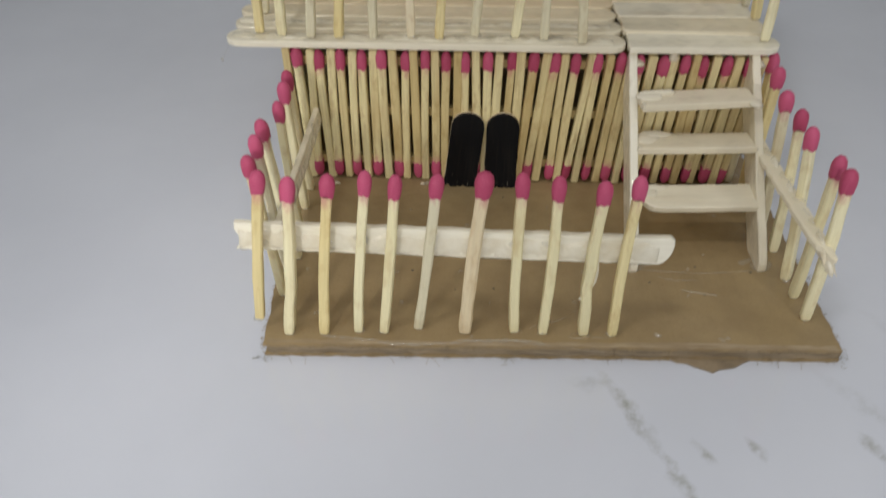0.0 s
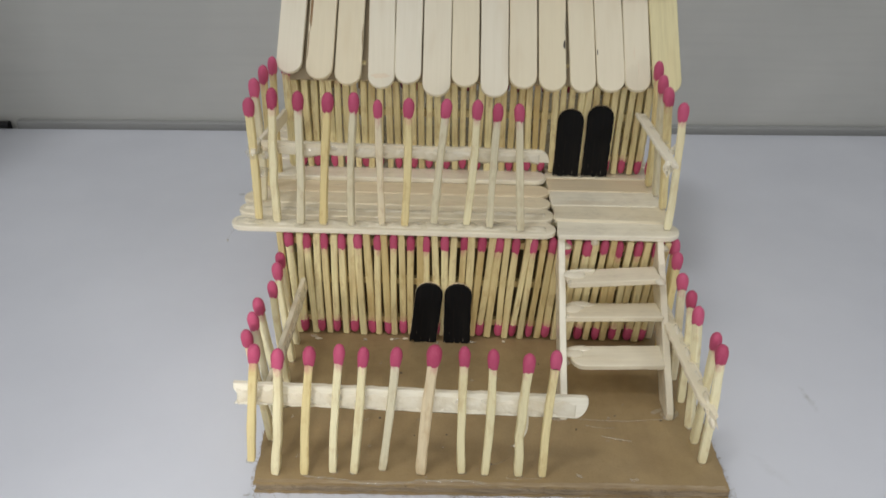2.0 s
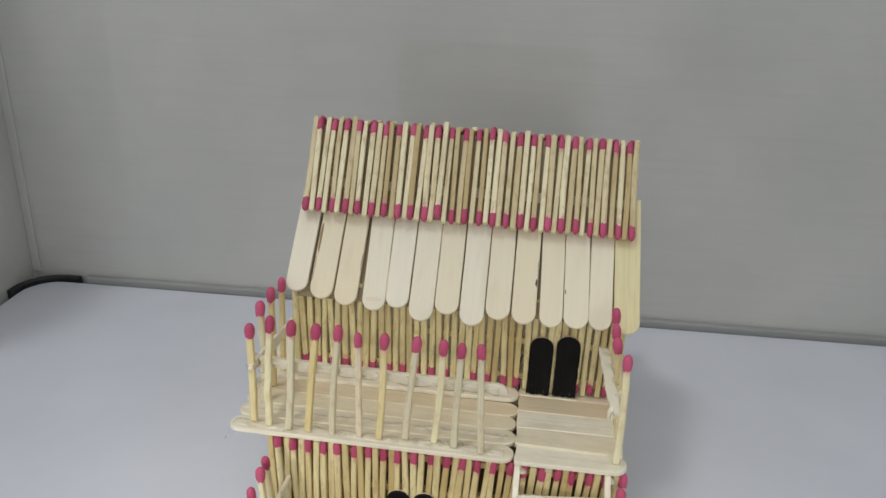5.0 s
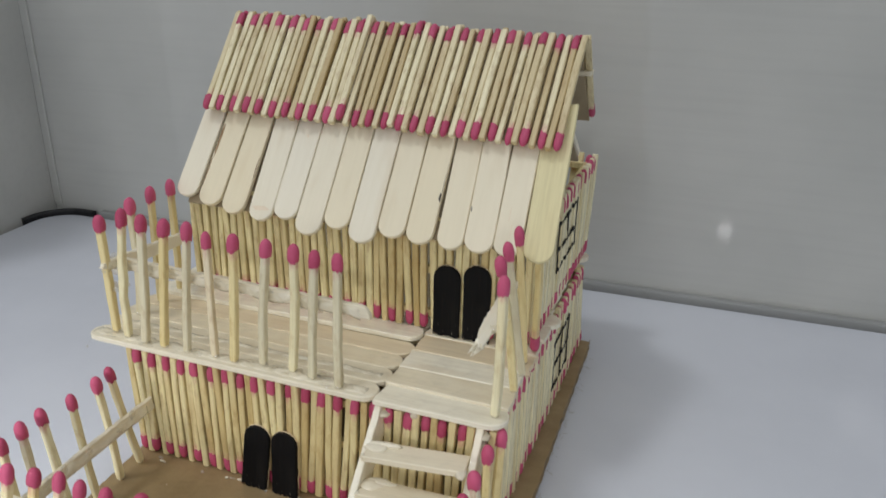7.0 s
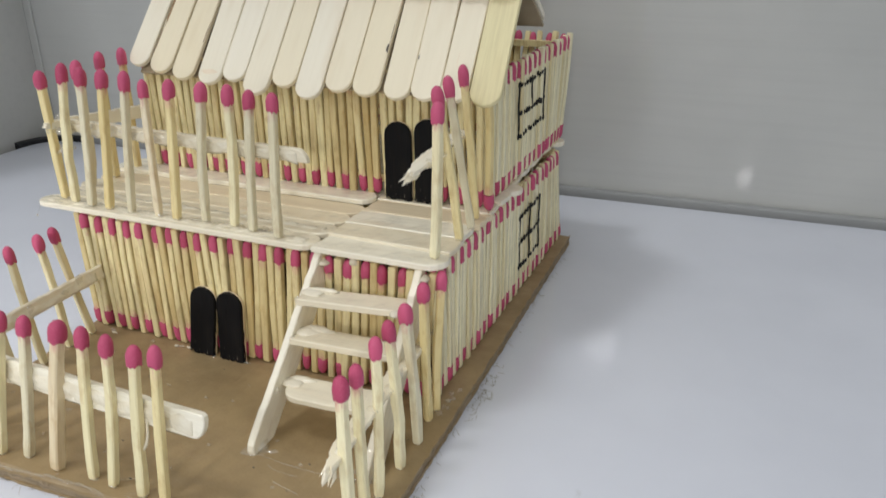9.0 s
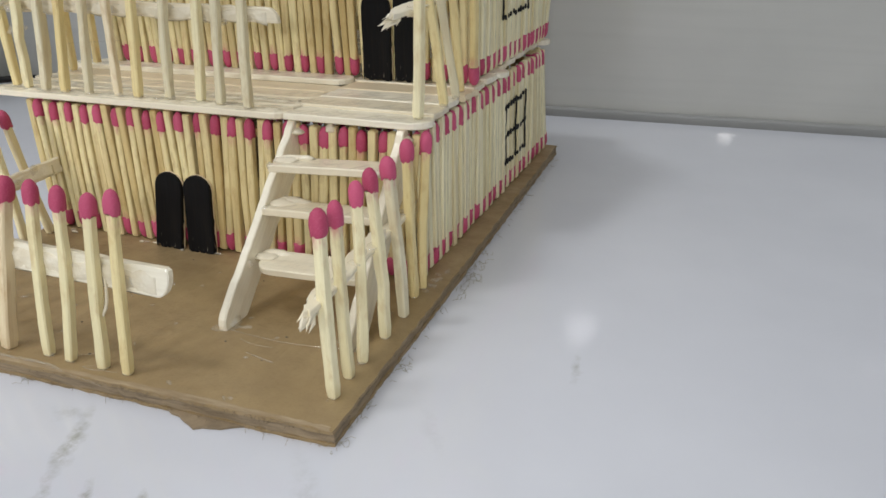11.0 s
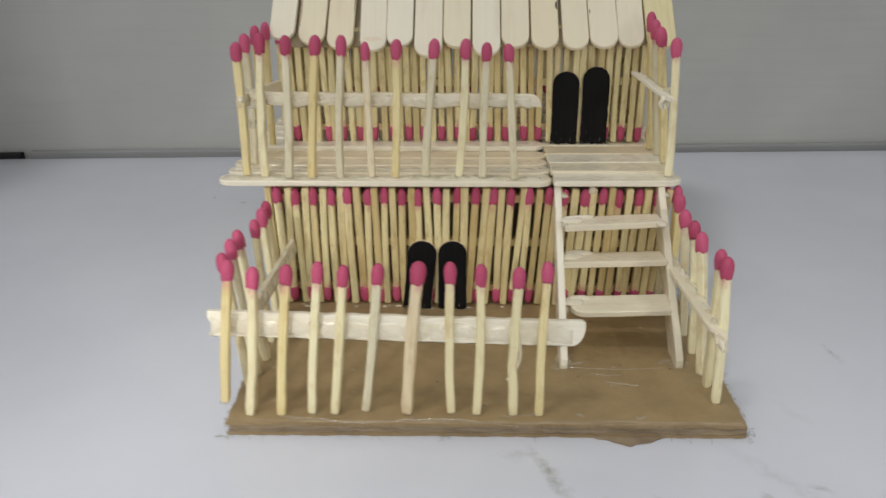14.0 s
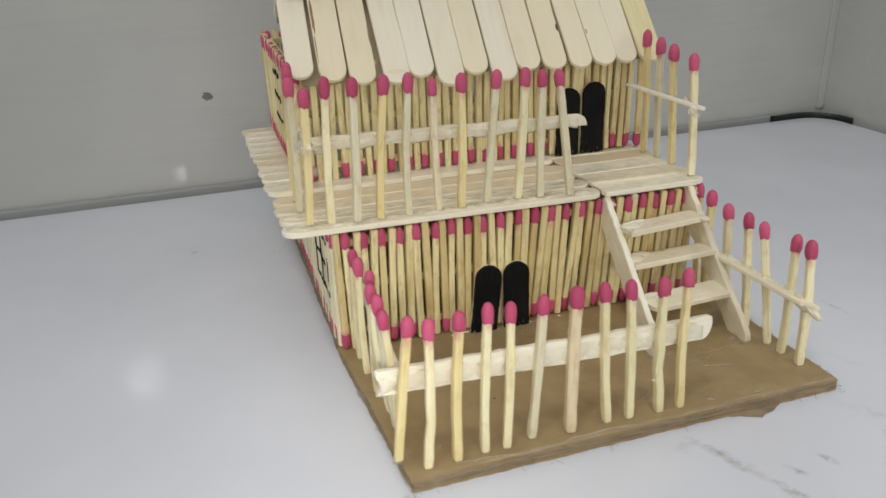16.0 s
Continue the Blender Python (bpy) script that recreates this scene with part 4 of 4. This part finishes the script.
stain(roof_sticks[9], "knot", 17.5, -4.55, 1.9, 0.75, DIRT, "dark knot in the wood", 1)
stain(roof_sticks[9], "knot", 24.0, -4.75, 6.5, 0.22, DIRT, "dark crack beside the knot", 2)
stain(roof_sticks[1], "stain", 26.5, 4.2, 8.0, 0.6, BURN, "brown burnt streak", 3)
stain(roof_sticks[1], "stain", 13.0, 4.6, 7.0, 0.25, BURN, "brown burnt streak", 4)
stain(roof_sticks[3], "stain", 4.6, 0.0, 1.0, 3.9, BLUSH, "faint brownish stain", 5)
stain(roof_sticks[4], "stain", 33.0, -0.4, 0.8, 0.3, BLUSH, "small brown speck", 6)
stain(roof_sticks[12], "stain", 14.5, 1.0, 3.5, 0.16, BLUSH, "thin brown scratch", 7)
stain(roof_sticks[12], "stain", 8.5, -0.4, 3.0, 0.14, BLUSH, "thin brown scratch", 8)
stain(roof_sticks[11], "knot", 15.0, 4.6, 1.1, 0.35, DIRT, "small dark nick", 9)
stain(roof_sticks[2], "stain", 19.0, -4.7, 5.0, 0.3, BURN, "dark edge", 10)

# windows drawn in black lines on the side walls
def dash(bm, x0, x1, v, z, rv, rz, turn):
    """A short blunt pen stroke, lying on a match."""
    rings = []
    for x in (x0, x1):
        ring = []
        for k in range(8):
            a = 2 * math.pi * (k + 0.5) / 8
            p, q = rv * math.cos(a), rz * math.sin(a)
            ring.append(bm.verts.new(Vector((x, v + p * math.cos(turn) - q * math.sin(turn), z + p * math.sin(turn) + q * math.cos(turn))) * MM))
        rings.append(ring)
    for k in range(8):
        bm.faces.new((rings[0][k], rings[0][(k + 1) % 8], rings[1][(k + 1) % 8], rings[1][k]))
    bm.faces.new(rings[0])
    bm.faces.new(rings[1])


def window(name, u, box_v, box_z, cols, rows, side, label, seed):
    """Uprights (place, from, to) run on as strokes in the grooves; cross lines are a stroke for each match."""
    r = random.Random(seed)
    bm = bmesh.new()
    v0, v1 = box_v
    z0, z1 = box_z
    x0, x1 = (u, u + 0.28 * side) if side > 0 else (u + 0.28 * side, u)
    for f, lo, hi in cols:
        n = int((hi - lo) * (z1 - z0) / 1.5)
        off = r.uniform(0, 9)
        for k in range(n + 1):
            z = z0 + (z1 - z0) * (lo + (hi - lo) * k / n)
            v = v0 + (v1 - v0) * f + 0.45 * math.sin(z * 0.35 + off) + r.uniform(-0.12, 0.12)
            dash(bm, x0, x1, v, z, r.uniform(0.5, 0.85), 1.15, r.uniform(-0.15, 0.15))
    for f in rows:
        n = int(abs(v1 - v0) / 3.1)
        for k in range(n + 1):
            v = v0 + (v1 - v0) * k / n + r.uniform(-0.35, 0.35)
            z = z0 + (z1 - z0) * f + r.uniform(-0.6, 0.6)
            dash(bm, x0 - 0.01, x1 + 0.02, v, z, r.uniform(0.9, 1.45), r.uniform(0.65, 1.2), r.uniform(-0.5, 0.5))
    return part(name, bm, MARKER, house, label)


window("window", 133.0, (154.5, 180), (15.5, 36.3), ((0, 0, 1), (0.5, 0, 1), (1, 0, 1)), (0, 0.5, 1), 1, "window grid drawn in broken black lines", 21)
window("window", 131.4, (154.5, 186), (67.5, 86), ((0, 0, 1), (0.5, 0.45, 1), (1, 0, 1)), (0, 0.42, 1), 1, "window grid drawn in broken black lines", 22)
window("window", -9.6, (154.5, 172), (67, 85.5), (), (0, 0.5, 1), -1, "window grid drawn in broken black lines", 23)
window("window", -5.9, (87, 112), (20, 40.5), ((0, 0, 1), (0.5, 0, 1), (1, 0, 1)), (0, 0.5, 1), -1, "window grid drawn in broken black lines", 24)

# strands of glue
flap = glue_string(house, [(80.6, 11.2, 26), (81.3, 10.2, 21), (79.8, 9.2, 17), (77.4, 8.6, 14.0)], 0.42)
flap.data.materials[0] = MILKY
glue_string(house, [(77.0, 6.8, 4.2), (74.5, 4.6, 5.2), (77.5, 3.4, 5.6), (81.0, 4.6, 5.0), (80.0, 7.5, 4.3)], 0.10)
glue_string(house, [(66.0, 8.5, 4.1), (72.0, 10.5, 4.2), (76.0, 12.0, 5.0), (78.5, 9.0, 12.0)], 0.08)
glue_string(house, [(96.5, 32.5, 4.15), (106, 31.4, 4.2), (120, 31.6, 4.25), (131, 33.8, 4.2)], 0.10)
glue_string(house, [(107, 24.4, 4.15), (110, 23.5, 4.2), (116, 22.5, 4.15)], 0.16)
glue_string(house, [(102, 29.5, 4.1), (106, 27.6, 4.1), (112, 28.6, 4.1)], 0.08)
glue_string(house, [(-19.5, 74.5, 48.8), (-21.0, 74.4, 47.0), (-22.4, 74.2, 44.4)], 0.05)
glue(house, (-22.5, 74.2, 44.0), (0.35, 0.35, 0.7))
glue(house, (-2.6, 50.0, 1.2), (2.2, 3.0, 1.3), 0.4)
glue_string(house, [(79, 6, 4.2), (82, 3, 6.5), (87, 4, 6), (86, 9, 4.2)], 0.06)
glue_string(house, [(64, 3, 4.2), (74, 1, 5.0), (84, 0.5, 4.2)], 0.05)
glue_string(house, [(16, 76.0, 66.0), (26, 78.0, 66.6), (33, 80, 67.0)], 0.05)
smear = random.Random(31)
for k in range(16):
    u = 16 + 52 * k / 15
    glue(house, (u, 2.6 + 1.2 * math.sin(u * 0.13) + smear.uniform(-0.3, 0.3), 4.02), (smear.uniform(1.6, 3.2), smear.uniform(0.25, 0.55), smear.uniform(0.2, 0.45)), smear.uniform(-0.1, 0.1))
for k in range(34):
    u, v = smear.uniform(6, 136), smear.uniform(4, 70)
    w = smear.uniform(0.25, 0.6)
    glue(house, (u, v, 4.02), (w * smear.uniform(1, 2.5), w, 0.35), smear.uniform(-1.5, 1.5))
speck = mesh_of(bmesh_ball(), "dark_speck", [DIRT], True)
for k in range(12):
    s = smear.uniform(0.18, 0.4)
    put("dark_speck", speck, base, Matrix.Translation(Vector((smear.uniform(20, 138), smear.uniform(6, 68), 4.05)) * MM) @ Matrix.Diagonal((s * 1.4, s, 0.2, 1)))
for k in range(12):
    glue(house, (-10.5 + smear.uniform(-1.5, 5.0), 78.5 + smear.uniform(-1.5, 4), smear.choice((51, 60, 68, 75, 76, 77)) + smear.uniform(-1, 1.5)), (smear.uniform(1.4, 2.6), smear.uniform(1.2, 2.2), smear.uniform(1.0, 2.6)), smear.uniform(-1, 1))
for k in range(9):
    glue(house, (135.5 + smear.uniform(-1.0, 1.8), 70 + smear.uniform(-3, 14), 4.05), (smear.uniform(0.5, 1.3), smear.uniform(0.5, 1.4), 0.5), smear.uniform(-1, 1))

fibres = random.Random(11)
for k in range(14):
    f = fibres.random()
    edge = fibres.choice(("front", "front", "right", "right", "left"))
    x, y = {"front": (142 * f, -2.4 * f - 0.3), "right": (142.6 + 3.2 * f, 217 * f * 0.7), "left": (-0.5, 70 * f)}[edge]
    out = {"front": (0.3, -1), "right": (1, -0.2), "left": (-1, -0.3)}[edge]
    d = fibres.uniform(1.0, 3.2)
    bend = fibres.uniform(-2, 2)
    z = fibres.uniform(0.4, 3.0)
    ob = glue_string(base, [local(x, y, z), local(x + out[0] * d * 0.5 + bend * 0.5, y + out[1] * d * 0.5, z + 0.4), local(x + out[0] * d + bend, y + out[1] * d, 0.15)], 0.035)
    ob.name = "paper_fibre"
    ob.data.materials[0] = CARD_EDGE

cu = bpy.data.curves.new("paper_fuzz", "CURVE")
cu.dimensions, cu.bevel_depth, cu.bevel_resolution = "3D", 0.055 * MM, 0
for k in range(900):
    f = fibres.random()
    edge = fibres.choice(("front", "front", "right", "right", "left"))
    x, y = {"front": (142 * f, -2.4 * f - 0.1), "right": (142.4 + 3.2 * f, 217 * f), "left": (-0.3 - f, 75 * f)}[edge]
    out = {"front": (0, -1), "right": (1, 0), "left": (-1, 0)}[edge]
    d, z = fibres.uniform(0.25, 1.0), fibres.choice((3.9, 3.9, 3.2, 0.9, 0.5))
    sp = cu.splines.new("POLY")
    sp.points.add(2)
    side = fibres.uniform(-0.8, 0.8)
    for p, (q, rise) in zip(sp.points, ((-0.3, 0.0), (0.5, fibres.uniform(-0.2, 0.3)), (1.0, fibres.uniform(-0.4, 0.3)))):
        at = Vector(local(x + out[0] * d * q + side * q * out[1], y + out[1] * d * q + side * q * out[0], max(0.1, z + rise))) * MM
        p.co = (*at, 1)
cu.materials.append(CARD_EDGE)
fuzz = tagged(new("paper_fuzz", cu), "short fuzz of torn paper")
fuzz.parent = base

# loose curls of fluff and dust beside the base
cu = bpy.data.curves.new("fluff", "CURVE")
cu.dimensions, cu.bevel_depth, cu.bevel_resolution = "3D", 0.06 * MM, 0
for k in range(205):
    if k >= 150:
        cx, cy = ((-0.6, -0.2), (142.8, -1.6), (143.6, 12.0), (145.6, 30.0), (60.0, -1.2))[k % 5]
        x, y = cx + fibres.gauss(0, 0.9), cy + fibres.gauss(0, 0.9)
    elif k < 70:
        x, y = 145.4 + fibres.gauss(0.6, 1.3), 84 + fibres.gauss(0, 8)
    else:
        y = fibres.uniform(4, 205)
        x = 142.7 + 3.2 * y / 217 + abs(fibres.gauss(0, 0.9))
    a, n = fibres.uniform(0, 6.3), fibres.uniform(0.6, 2.2)
    sp = cu.splines.new("POLY")
    sp.points.add(3)
    for q, p in enumerate(sp.points):
        a += fibres.uniform(-0.9, 0.9)
        x, y = x + math.cos(a) * n * 0.4, y + math.sin(a) * n * 0.4
        p.co = (*(Vector(local(x, y, 0.1 + fibres.uniform(0, 0.9))) * MM), 1)
cu.materials.append(FLUFF)
fluff = tagged(new("fluff", cu), "grey curls of dust and paper fluff")
fluff.parent = base

# scuff on the wall panel
bm = bmesh.new()
pts = []
r = random.Random(5)
for k in range(14):
    a = 2 * math.pi * k / 14
    q = r.uniform(0.6, 1.2)
    pts.append(bm.verts.new(Vector((-24.5 + 3.0 * q * math.cos(a), 287.8, 53.5 + 2.2 * q * math.sin(a) - 0.8 * math.cos(a))) * MM))
bm.faces.new(pts)
tagged(part("wall_scuff", bm, SCUFF, None), "small dark scuff on the wall panel", "scuff", kind="structure")
